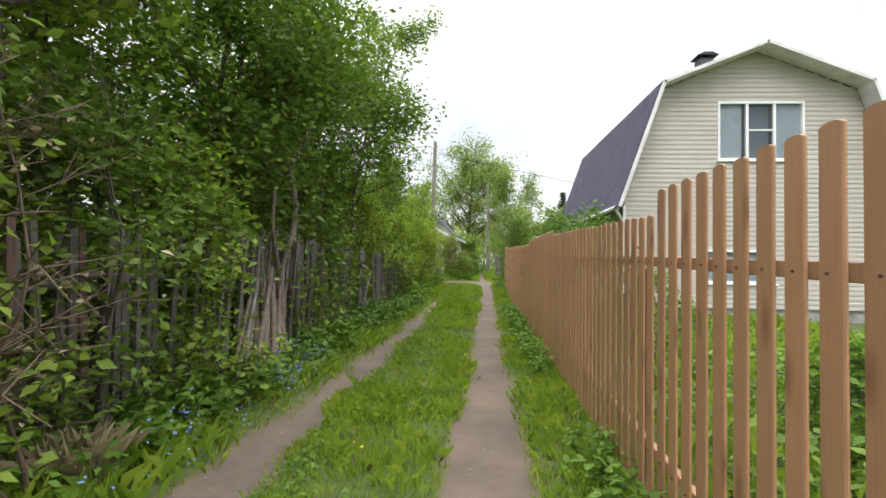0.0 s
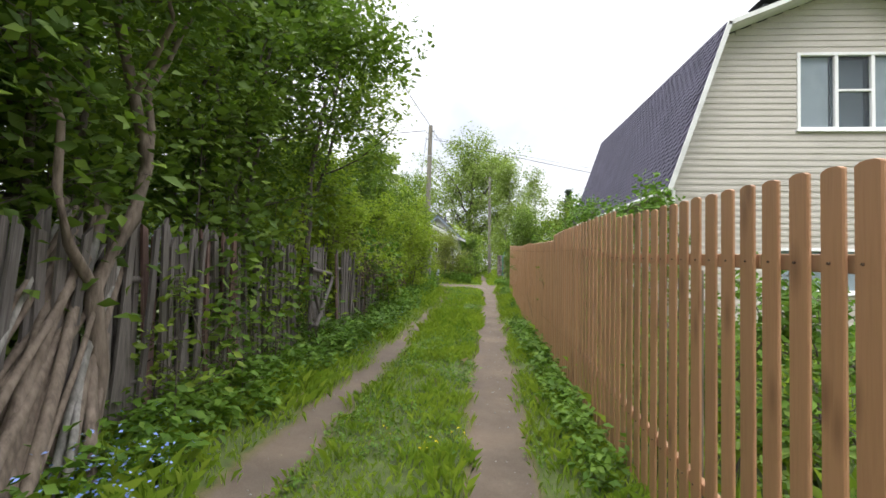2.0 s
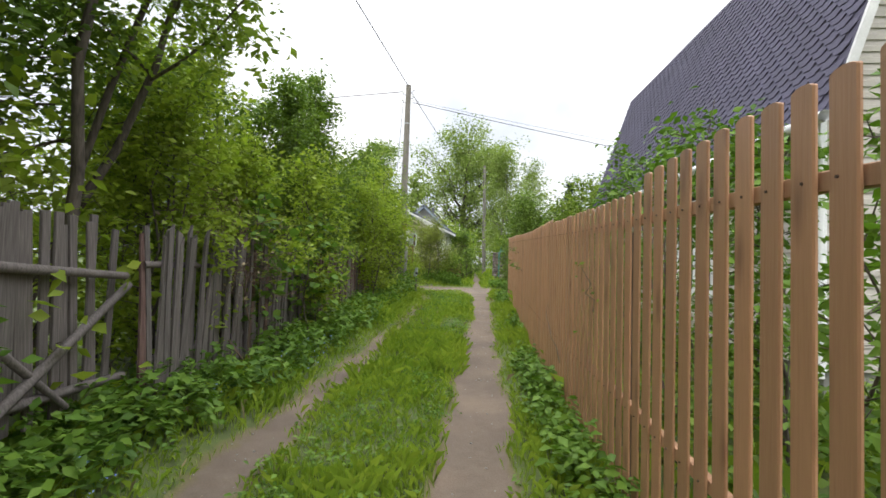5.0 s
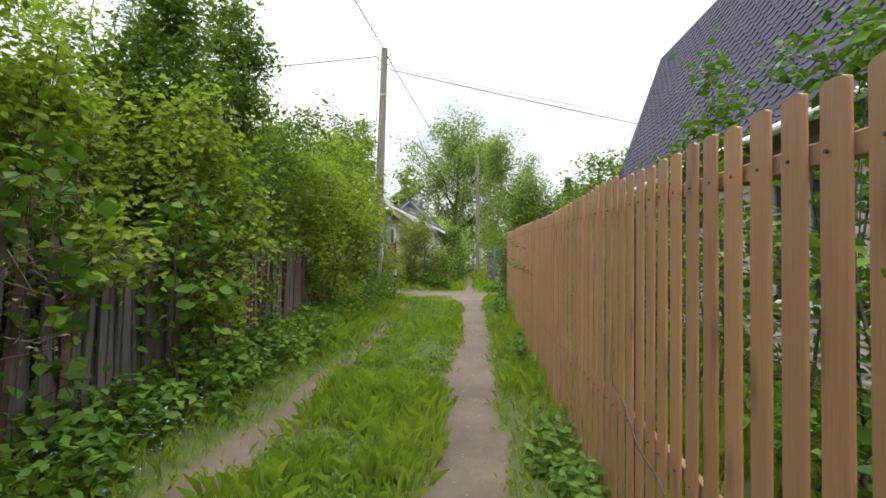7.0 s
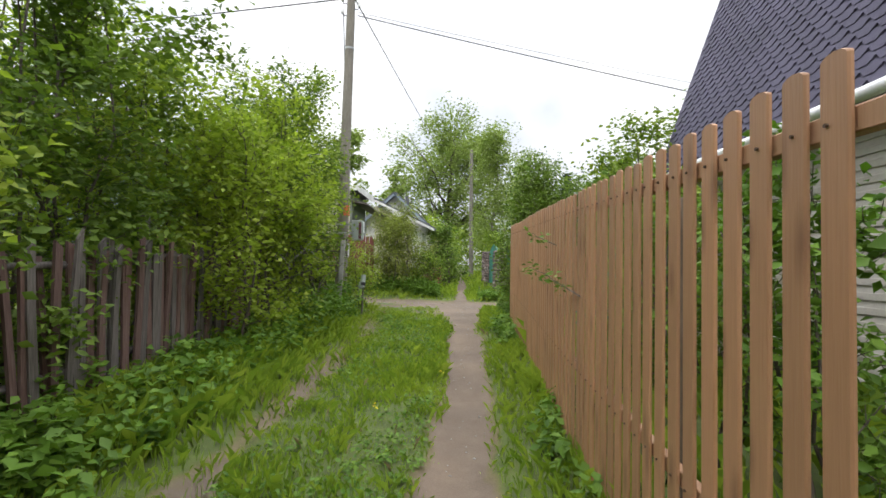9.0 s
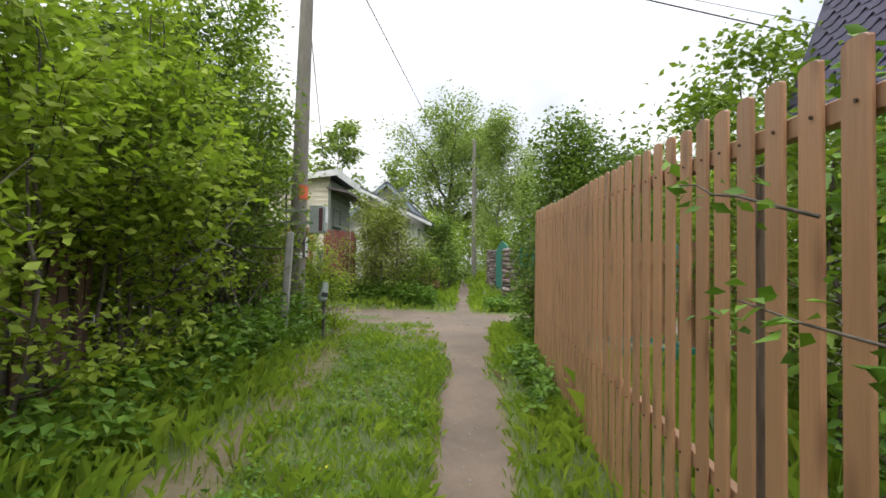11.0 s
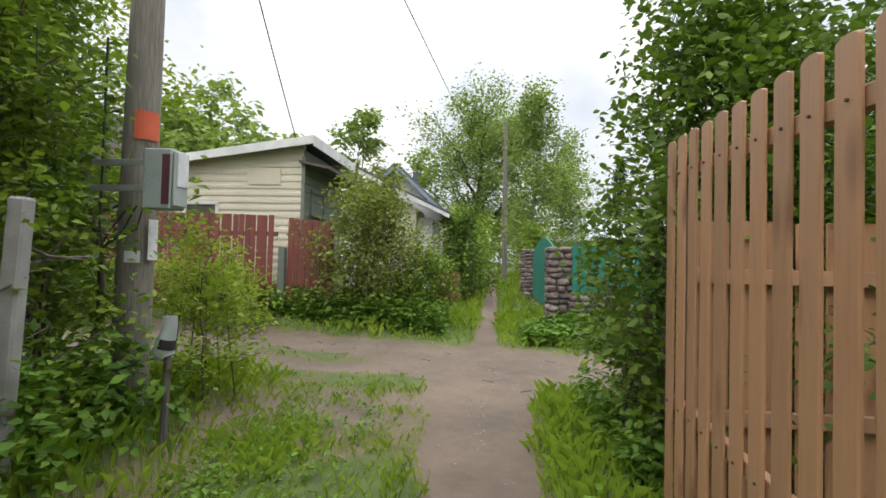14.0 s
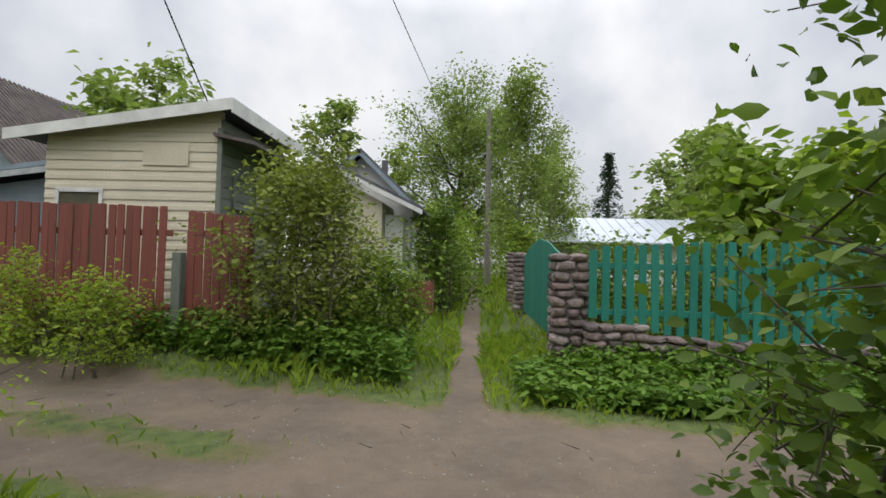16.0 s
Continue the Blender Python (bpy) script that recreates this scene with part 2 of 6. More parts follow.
def build_glass(t, b):
    b.inputs["Base Color"].default_value = (0.05, 0.07, 0.085, 1)
    b.inputs["Roughness"].default_value = 0.03
    b.inputs["Specular IOR Level"].default_value = 0.9
    b.inputs["Alpha"].default_value = 0.30


GLASS = material("window_glass", build_glass)


def build_ground(t, b):
    a = t.nodes.new("ShaderNodeAttribute")
    a.attribute_name = "worn"
    v = world_coords(t)
    big = noise_tex(t, v, 1.3, 5)
    mid = noise_tex(t, v, 9.0, 6)
    fine = noise_tex(t, v, 75.0, 5, 0.7)
    soil = ramp(t, mid, [(0.25, (0.165, 0.125, 0.094)), (0.55, (0.225, 0.180, 0.142)), (0.8, (0.285, 0.236, 0.194))])
    reddish = ramp(t, big, [(0.45, (0, 0, 0)), (0.75, (0.35, 0.35, 0.35))])
    soil = blend(t, reddish, soil, (0.28, 0.200, 0.145))
    soil = blend(t, 0.5, soil, (0.252, 0.192, 0.140))
    soil = blend(t, 1.0, soil, ramp(t, big, [(0.3, (0.46, 0.45, 0.435)), (0.7, (0.76, 0.74, 0.71))]), "MULTIPLY")
    soil = blend(t, 1.0, soil, ramp(t, fine, [(0.3, (0.84, 0.84, 0.84)), (0.7, (1.12, 1.12, 1.12))]), "MULTIPLY")
    turf = ramp(t, mid, [(0.25, (0.040, 0.056, 0.014)), (0.5, (0.070, 0.104, 0.019)), (0.8, (0.115, 0.150, 0.030))])
    turf = blend(t, ramp(t, fine, [(0.45, (0, 0, 0)), (0.75, (0.5, 0.5, 0.5))]), turf, (0.115, 0.090, 0.055))
    add = t.nodes.new("ShaderNodeMath")
    add.operation = "MULTIPLY_ADD"
    t.links.new(mid, add.inputs[0])
    add.inputs[1].default_value = 0.5
    sub = t.nodes.new("ShaderNodeMath")
    sub.operation = "SUBTRACT"
    t.links.new(a.outputs["Fac"], sub.inputs[0])
    sub.inputs[1].default_value = 0.25
    t.links.new(sub.outputs["Value"], add.inputs[2])
    k = ramp(t, add.outputs["Value"], [(0.26, (0, 0, 0)), (0.60, (1, 1, 1))])
    moss = ramp(t, fine, [(0.3, (0.085, 0.075, 0.026)), (0.7, (0.165, 0.135, 0.050))])
    edge = ramp(t, add.outputs["Value"], [(0.16, (0, 0, 0)), (0.36, (0.85, 0.85, 0.85))])
    t.links.new(blend(t, k, blend(t, edge, turf, moss), soil), b.inputs["Base Color"])
    b.inputs["Roughness"].default_value = 0.95
    bump(t, b, fine, 0.5, 0.012)


GROUND = material("dirt_and_turf", build_ground)


# ---- helpers for geometry ----
def mesh_ob(name, verts, faces, mat, parent=None, smooth=False):
    me = bpy.data.meshes.new(name)
    me.from_pydata([tuple(v) for v in verts], [], [tuple(f) for f in faces])
    me.materials.append(mat)
    if smooth:
        me.polygons.foreach_set("use_smooth", [True] * len(me.polygons))
    me.update()
    ob = new(name, me)
    ob.parent = parent
    return ob


def share(name, me, m, parent=None):
    ob = new(name, me)
    ob.parent = parent
    ob.matrix_basis = m
    return ob


def empty(name, at=(0, 0, 0)):
    ob = new(name)
    ob.location = at
    ob.empty_display_size = 0.2
    bpy.context.view_layer.update()
    return ob


def bm_mesh(name, mat, make, bevel=0.0, smooth=False):
    bm = bmesh.new()
    make(bm)
    if bevel:
        bmesh.ops.bevel(bm, geom=list(bm.edges), offset=bevel, segments=1, affect="EDGES")
    bmesh.ops.recalc_face_normals(bm, faces=bm.faces)
    me = bpy.data.meshes.new(name)
    bm.to_mesh(me)
    bm.free()
    me.materials.append(mat)
    if smooth:
        me.polygons.foreach_set("use_smooth", [True] * len(me.polygons))
    return me


def block(bm, x0, x1, y0, y1, z0, z1):
    vs = [bm.verts.new(p) for p in ((x0, y0, z0), (x1, y0, z0), (x1, y1, z0), (x0, y1, z0), (x0, y0, z1), (x1, y0, z1), (x1, y1, z1), (x0, y1, z1))]
    for f in ((0, 1, 2, 3), (4, 5, 6, 7), (0, 1, 5, 4), (1, 2, 6, 5), (2, 3, 7, 6), (3, 0, 4, 7)):
        bm.faces.new([vs[i] for i in f])


def box(name, mat, x0, x1, y0, y1, z0, z1, parent=None, bevel=0.004):
    """A bevelled block in world metres under a parent that is only moved, never turned."""
    me = bm_mesh(name, mat, lambda bm: block(bm, x0, x1, y0, y1, z0, z1), bevel)
    ob = new(name, me)
    if parent is not None:
        ob.parent = parent
        ob.location = -Vector(parent.location)
    return ob


def prism(name, mat, outline, axis, lo, hi, parent=None, bevel=0.0):
    """An outline of pairs drawn out along an axis: 'y' takes (x, z), 'x' takes (y, z), 'z' takes (x, y)."""
    def at(p, d):
        return {"y": (p[0], d, p[1]), "x": (d, p[0], p[1]), "z": (p[0], p[1], d)}[axis]

    def make(bm):
        a = [bm.verts.new(at(p, lo)) for p in outline]
        b = [bm.verts.new(at(p, hi)) for p in outline]
        bm.faces.new(a)
        bm.faces.new(b)
        n = len(a)
        for i in range(n):
            bm.faces.new((a[i], a[(i + 1) % n], b[(i + 1) % n], b[i]))
    me = bm_mesh(name, mat, make, bevel)
    ob = new(name, me)
    if parent is not None:
        ob.parent = parent
        ob.location = -Vector(parent.location)
    return ob


def tube_data(lines, sides=6):
    """Tapered tubes along polylines of (points, radii)."""
    V, F, base = [], [], 0
    for pts, rad in lines:
        pts = np.asarray(pts, float)
        n = len(pts)
        d = np.gradient(pts, axis=0)
        d /= np.linalg.norm(d, axis=1)[:, None] + 1e-9
        ref = np.where(np.abs(d[:, 2:3]) < 0.9, np.array([[0, 0, 1.0]]), np.array([[1.0, 0, 0]]))
        u = np.cross(d, ref)
        u /= np.linalg.norm(u, axis=1)[:, None] + 1e-9
        w = np.cross(d, u)
        a = np.linspace(0, 2 * math.pi, sides, endpoint=False)
        ring = pts[:, None, :] + np.asarray(rad)[:, None, None] * (np.cos(a)[None, :, None] * u[:, None, :] + np.sin(a)[None, :, None] * w[:, None, :])
        V.append(ring.reshape(-1, 3))
        for i in range(n - 1):
            for j in range(sides):
                k = (j + 1) % sides
                F.append((base + i * sides + j, base + i * sides + k, base + (i + 1) * sides + k, base + (i + 1) * sides + j))
        base += n * sides
    return np.concatenate(V), F


def tubes(name, mat, lines, parent=None, sides=6):
    V, F = tube_data(lines, sides)
    return mesh_ob(name, V, F, mat, parent, True)


def wood(name, mat, lines, parent, sides=6):
    """Stems and limbs as round tubes, thin twigs as three-sided slivers, in one mesh."""
    thick = [l for l in lines if l[1][0] > 0.012]
    thin = [l for l in lines if l[1][0] <= 0.012]
    if not thick:
        thick, thin = thin[:1], thin[1:]
    V, F = tube_data(thick, sides)
    if thin:
        V2, F2 = tube_data([(np.asarray(p)[[0, -1]], [r[0], r[-1]]) for p, r in thin], 3)
        F = F + [tuple(i + len(V) for i in f) for f in F2]
        V = np.concatenate([V, V2])
    return mesh_ob(name, V, F, mat, parent, True)


def fast_mesh(name, verts, faces, mat, parent=None):
    """A mesh from arrays; every face has the same number of corners."""
    verts = np.asarray(verts, np.float32)
    faces = np.asarray(faces, np.int32)
    n, k = faces.shape
    me = bpy.data.meshes.new(name)
    me.vertices.add(len(verts))
    me.vertices.foreach_set("co", verts.ravel())
    me.loops.add(n * k)
    me.loops.foreach_set("vertex_index", faces.ravel())
    me.polygons.add(n)
    me.polygons.foreach_set("loop_start", np.arange(0, n * k, k, dtype=np.int32))
    me.update(calc_edges=True)
    me.materials.append(mat)
    ob = new(name, me)
    ob.parent = parent
    return ob


def unit(v):
    return v / (np.linalg.norm(v, axis=-1, keepdims=True) + 1e-9)


def leaf_mesh(name, mat, pts, size, rng, parent=None, wide=0.55, droop=0.25, flat=0.6, detail=False):
    """One small folded blade of leaf at each point; flat: how much leaves lie level."""
    n = len(pts)
    s = size * rng.uniform(0.6, 1.3, n)
    yaw = rng.uniform(0, 2 * math.pi, n)
    d = np.stack([np.cos(yaw), np.sin(yaw), rng.normal(-droop, 0.35, n)], 1)
    d = unit(d)
    up = np.tile(np.array([[0, 0, 1.0]]), (n, 1)) * flat + rng.normal(0, 0.55, (n, 3))
    side = unit(np.cross(d, up))
    nor = np.cross(side, d)
    L, W = s[:, None], (s * wide * 0.5)[:, None]
    fold = 0.18
    if not detail:
        v = np.stack([pts, pts + d * L * 0.45 + side * W + nor * L * fold * 0.5, pts + d * L - nor * L * 0.05, pts + d * L * 0.45 - side * W + nor * L * fold * 0.5], 1).reshape(-1, 3)
        i = np.arange(n)[:, None] * 4
        f = np.concatenate([i + np.array([[0, 1, 2]]), i + np.array([[0, 2, 3]])], 0)
    else:
        mid = pts + d * L * 0.5
        v = np.stack([pts, pts + d * L * 0.25 + side * W * 0.8 + nor * L * 0.06, pts + d * L * 0.6 + side * W + nor * L * 0.05, pts + d * L - nor * L * 0.12,
                      pts + d * L * 0.6 - side * W + nor * L * 0.05, pts + d * L * 0.25 - side * W * 0.8 + nor * L * 0.06, mid], 1).reshape(-1, 3)
        i = np.arange(n)[:, None] * 7
        f = np.concatenate([i + np.array([[6, a, b]]) for a, b in ((0, 1), (1, 2), (2, 3), (3, 4), (4, 5), (5, 0))], 0)
    return fast_mesh(name, v, f, mat, parent)


def wander(rng, p0, p1, n, wob):
    """A crooked line from p0 to p1."""
    t = np.linspace(0, 1, n)[:, None]
    p = np.asarray(p0) * (1 - t) + np.asarray(p1) * t
    k = rng.normal(0, wob, (n, 3)).cumsum(0)
    k -= t * k[-1]
    k[0] = 0
    return p + k


def grow(rng, height, spread, stems, low=0.25, limbs=7, twigs=5, lean=(0, 0), r0=0.06, rise=0.5, bunch=0.0):
    """Stems, limbs and twigs as tapered lines about the origin, and the points that carry leaves."""
    lines, pts = [], []
    for _ in range(stems):
        a = rng.uniform(0, 2 * math.pi)
        k = rng.uniform(0.05, 0.35) * spread if stems > 1 else 0.05 * spread
        h = height * rng.uniform(0.75, 1.0) if stems > 1 else height
        foot = np.array([math.cos(a), math.sin(a), 0]) * (0.12 * stems ** 0.5 if stems > 1 else 0)
        top = np.array([math.cos(a) * k + lean[0], math.sin(a) * k + lean[1], h])
        foot[2] = -0.08
        st = wander(rng, foot, top, 9, 0.035 * height ** 0.5)
        r = r0 * rng.uniform(0.7, 1.1) * np.linspace(1, 0.16, 9)
        lines.append((st, r))
        for i in range(limbs):
            f = low + (1 - low) * (i + rng.uniform(0, 1)) / limbs
            q = f * 8
            j = min(int(q), 7)
            b0 = st[j] + (st[j + 1] - st[j]) * (q - j)
            la = rng.uniform(0, 2 * math.pi)
            ln = spread * rng.uniform(0.55, 1.05) * (1.0 - 0.55 * max(0, (f - 0.45)) / 0.55) * (0.6 + 0.4 * min(1, f / 0.4))
            b1 = b0 + np.array([math.cos(la) * ln, math.sin(la) * ln, ln * rise * rng.uniform(0.2, 1.3)])
            lb = wander(rng, b0, b1, 6, 0.04 * ln)
            rb = r[j] * 0.5 * np.linspace(1, 0.2, 6)
            lines.append((lb, np.maximum(rb, 0.003)))
            for w in range(twigs):
                u = rng.uniform(0.25, 1.0) * 5
                j2 = min(int(u), 4)
                c0 = lb[j2] + (lb[j2 + 1] - lb[j2]) * (u - j2)
                tl = ln * rng.uniform(0.25, 0.5)
                dv = unit(rng.normal(0, 1, 3) + np.array([math.cos(la), math.sin(la), 0.35]) * 0.8)
                tw = wander(rng, c0, c0 + dv * tl, 4, 0.03 * tl)
                lines.append((tw, np.linspace(max(0.004, rb[j2] * 0.5), 0.002, 4)))
                for g in np.linspace(0.2, 1.08, 6):
                    pts.append(c0 + dv * tl * g)
            for g in np.linspace(0.45, 1.0, 5):
                pts.append(lb[0] + (lb[-1] - lb[0]) * g)
    return lines, np.array(pts)


def spray(rng, pts, n, sigma):
    p = pts[rng.integers(0, len(pts), n)]
    return p + rng.normal(0, sigma, (n, 3))


def plant(name, at, seed, height, spread, stems, leaves, size, mat, label, category, group="", sigma=0.13, bark=BARK, detail=False, wide=0.55, sides=5, floor_z=0.08, trim=None, clump=1.0, **how):
    rng = np.random.default_rng(seed)
    root = empty(name, at)
    lines, pts = grow(rng, height, spread, stems, **how)
    if trim is not None:
        lines = [l for l in lines if np.asarray(l[0])[:, 0].min() + at[0] > trim]
    wood("branches" if stems > 1 else "trunk", bark, lines, root, sides)
    if clump < 1:
        pts = pts[rng.uniform(0, 1, len(pts)) < clump]
    p = spray(rng, pts, leaves, sigma)
    p = p[p[:, 2] > floor_z]
    if trim is not None:
        p = p[p[:, 0] + at[0] > trim + rng.normal(0, 0.05, len(p))]
    leaf_mesh("foliage", mat, p, size, rng, root, wide=wide, detail=detail)
    return tagged(root, label, category, group)


# ---- the lie of the land ----
def vnoise(x, y, scale, seed=0):
    """Smooth value noise in 0..1 over arrays."""
    x, y = np.asarray(x) * scale + seed * 17.3, np.asarray(y) * scale + seed * 9.1
    xi, yi = np.floor(x), np.floor(y)
    fx, fy = x - xi, y - yi
    fx, fy = fx * fx * (3 - 2 * fx), fy * fy * (3 - 2 * fy)

    def h(a, b):
        s = np.sin(a * 127.1 + b * 311.7) * 43758.5453
        return s - np.floor(s)
    return (h(xi, yi) * (1 - fx) + h(xi + 1, yi) * fx) * (1 - fy) + (h(xi, yi + 1) * (1 - fx) + h(xi + 1, yi + 1) * fx) * fy


def path_x(y):
    return np.interp(y, [-6, 3, 6, 7.4, 11, 14.7, 17.3, 20.5, 24, 27, 30, 34, 55], [-0.46, -0.44, -0.35, -0.30, -0.235, -0.16, -0.05, -0.01, -0.04, -0.05, 0.0, 0.03, 0.17])


def track_x(y):
    return np.interp(y, [-6, 3.7, 6, 8.5, 12, 15, 17.2, 20.3, 24], [-2.0, -1.97, -1.88, -1.83, -1.68, -1.62, -1.53, -1.58, -1.9])


def fence_x(y):
    return np.interp(y, [-3, 0, 3, 7, 9.2, 13, 16.4, 22.2], [0.30, 0.36, 0.42, 0.50, 0.54, 0.56, 0.62, 0.82])


def old_fence_x(y):
    return np.interp(y, [-2, 5, 9.9, 10.7, 18, 21.5], [-3.0, -2.95, -2.88, -2.70, -2.80, -2.75])


def road_y(x):
    return 25.62 - 0.17 * np.asarray(x)


def soft(d, inner, outer):
    return np.clip((outer - d) / (outer - inner), 0, 1)


def worn(x, y):
    """How bare the ground is, 0 to 1."""
    x, y = np.asarray(x, float), np.asarray(y, float)
    n = vnoise(x, y, 2.2) * 0.6 + vnoise(x, y, 6.0, 3) * 0.4 - 0.5
    hw = np.interp(y, [-6, 10, 21, 22.5, 24.6], [0.225, 0.20, 0.20, 0.28, 0.50])
    a = soft(np.abs(x - path_x(y)) + n * 0.20, hw - 0.05, hw + 0.10) * (y < 25.2)
    far = soft(np.abs(x - path_x(y)) + n * 0.08, 0.13, 0.22) * (y >= 25.2)
    tw = np.interp(y, [-6, 8, 12, 17, 20, 23], [0.17, 0.15, 0.11, 0.11, 0.16, 0.34])
    b = soft(np.abs(x - track_x(y)) + n * 0.26, tw - 0.06, tw + 0.14) * np.interp(y, [5, 9, 12, 15, 18, 20], [0.95, 0.88, 0.74, 0.66, 0.52, 0.34]) * (y < 24.5)
    r = soft(np.abs(y - road_y(x)) + n * 0.5, 0.84, 1.16)
    strip = soft(np.abs(y - road_y(x) + 0.28) + n * 0.6, 0.16, 0.46) * np.interp(x, [-30, -1.8, -0.6, 0.9, 1.4, 40], [0.9, 0.85, 0, 0, 0.4, 0.8])
    r = r * (1 - strip)
    patch = soft(np.abs(y - 23.6) + np.abs(x + 1.1) * 0.4 + n * 1.6, 0.2, 1.1) * 0.65
    patch2 = soft(np.abs(y - 1.2) + np.abs(x + 2.7) + n, 0.2, 0.8) * 0.6
    return np.max([a, far, b, r, patch, patch2], axis=0)


def land(x, y):
    x, y = np.asarray(x, float), np.asarray(y, float)
    z = np.interp(y, [-60, 9, 14, 18, 22, 27, 60, 300], [0, 0, 0.10, 0.24, 0.36, 0.40, 0.46, 0.6])
    z = z - 0.045 * worn(x, y)
    z = z + 0.05 * np.clip((-1.9 - x) / 0.8, 0, 1) * (y < 24)
    z = z + 0.28 * np.clip((x - 0.5) / 0.9, 0, 1) * np.clip((y - 27.0) / 0.9, 0, 1)
    z = z + 0.22 * np.clip((-0.7 - x) / 0.9, 0, 1) * np.clip((y - 27.1) / 0.9, 0, 1)
    z = z + 0.03 * (vnoise(x, y, 1.7) - 0.5) + 0.015 * (vnoise(x, y, 6.5, 2) - 0.5)
    return z


def land_z(x, y):
    return float(land(x, y))


def build_ground_sheet():
    xs = np.unique(np.round(np.concatenate([np.linspace(-400, -40, 10), np.linspace(-40, -9, 20), np.linspace(-9, -3.2, 30), np.arange(-3.2, 2.0, 0.095), np.linspace(2.0, 12, 40), np.linspace(12, 50, 20), np.linspace(50, 400, 10)]), 3))
    ys = np.unique(np.round(np.concatenate([np.linspace(-400, -20, 10), np.linspace(-20, -1, 20), np.arange(-1, 30, 0.19), np.linspace(30, 60, 60), np.linspace(60, 900, 20)]), 3))
    X, Y = np.meshgrid(xs, ys)
    Z = land(X, Y)
    nx, ny = len(xs), len(ys)
    v = np.stack([X, Y, Z], -1).reshape(-1, 3)
    i = (np.arange(ny - 1)[:, None] * nx + np.arange(nx - 1)[None, :]).ravel()
    f = np.stack([i, i + 1, i + nx + 1, i + nx], 1)
    ob = fast_mesh("ground", v, f, GROUND)
    at = ob.data.attributes.new("worn", "FLOAT", "POINT")
    at.data.foreach_set("value", worn(X, Y).ravel().astype(np.float32))
    ob.data.polygons.foreach_set("use_smooth", [True] * len(ob.data.polygons))
    tagged(ob, "dirt lane with wheel tracks, turf and a dirt cross road", "ground", kind="structure")


build_ground_sheet()


# ---- brown picket fence ----
FENCE_TOP = [(-3.0, 1.64), (2.85, 1.70), (2.86, 1.58), (6.8, 1.71), (6.81, 1.765), (9.0, 1.785), (9.9, 1.775), (9.91, 1.70), (12.75, 1.765), (12.76, 1.795), (14.8, 1.81), (16.3, 1.86), (19, 1.98), (20.6, 2.025), (20.9, 2.05), (22.3, 2.105)]
# stretches of even pickets: first, last, count; the gaps between them are filled at the usual pitch
PICKET_RUNS = [(-2.60, 2.763, 36), (2.93, 4.389, 11), (4.52, 5.397, 7), (5.809, 6.552, 6), (7.242, 8.007, 6), (10.443, 11.247, 7), (11.904, 12.657, 7), (12.891, 13.786, 8), (14.102, 14.724, 6), (15.450, 16.267, 8), (19.033, 20.092, 9), (20.236, 20.80, 5), (20.934, 22.096, 10)]


def picket_places():
    out = []
    for first, last, count in PICKET_RUNS:
        if out:
            gap = first - out[-1]
            n = max(1, round(gap / float(np.interp(first, [7, 10, 14, 16, 19], [0.150, 0.148, 0.128, 0.122, 0.130]))))
            out += [out[-1] + gap * k / n for k in range(1, n)]
        out += [float(v) for v in np.linspace(first, last, count)]
    return out


def fence_top(y):
    return float(np.interp(y, [a for a, _ in FENCE_TOP], [b for _, b in FENCE_TOP]))


def picket_mesh(name, mat, w, h, th, dome=0.022, rib=0.006):
    """A flat board with a gently domed top and eased edges, standing on its origin, face towards -x."""
    def make(bm):
        half = w / 2
        prof = [(-half, 0), (half, 0), (half, h - dome)] + [(half * math.cos(a), h - dome + dome * math.sin(a)) for a in np.linspace(0.35, math.pi - 0.35, 5)] + [(-half, h - dome)]
        rows = []
        for x, k in ((-th / 2, 0.88), (-th / 2 + rib, 1.0), (th / 2, 1.0)):
            rows.append([bm.verts.new((x, y * k, z)) for y, z in prof])
        bm.faces.new(rows[0])
        bm.faces.new(rows[2])
        n = len(prof)
        for a, b in ((0, 1), (1, 2)):
            for i in range(n):
                bm.faces.new((rows[a][i], rows[a][(i + 1) % n], rows[b][(i + 1) % n], rows[b][i]))
    return bm_mesh(name, mat, make)


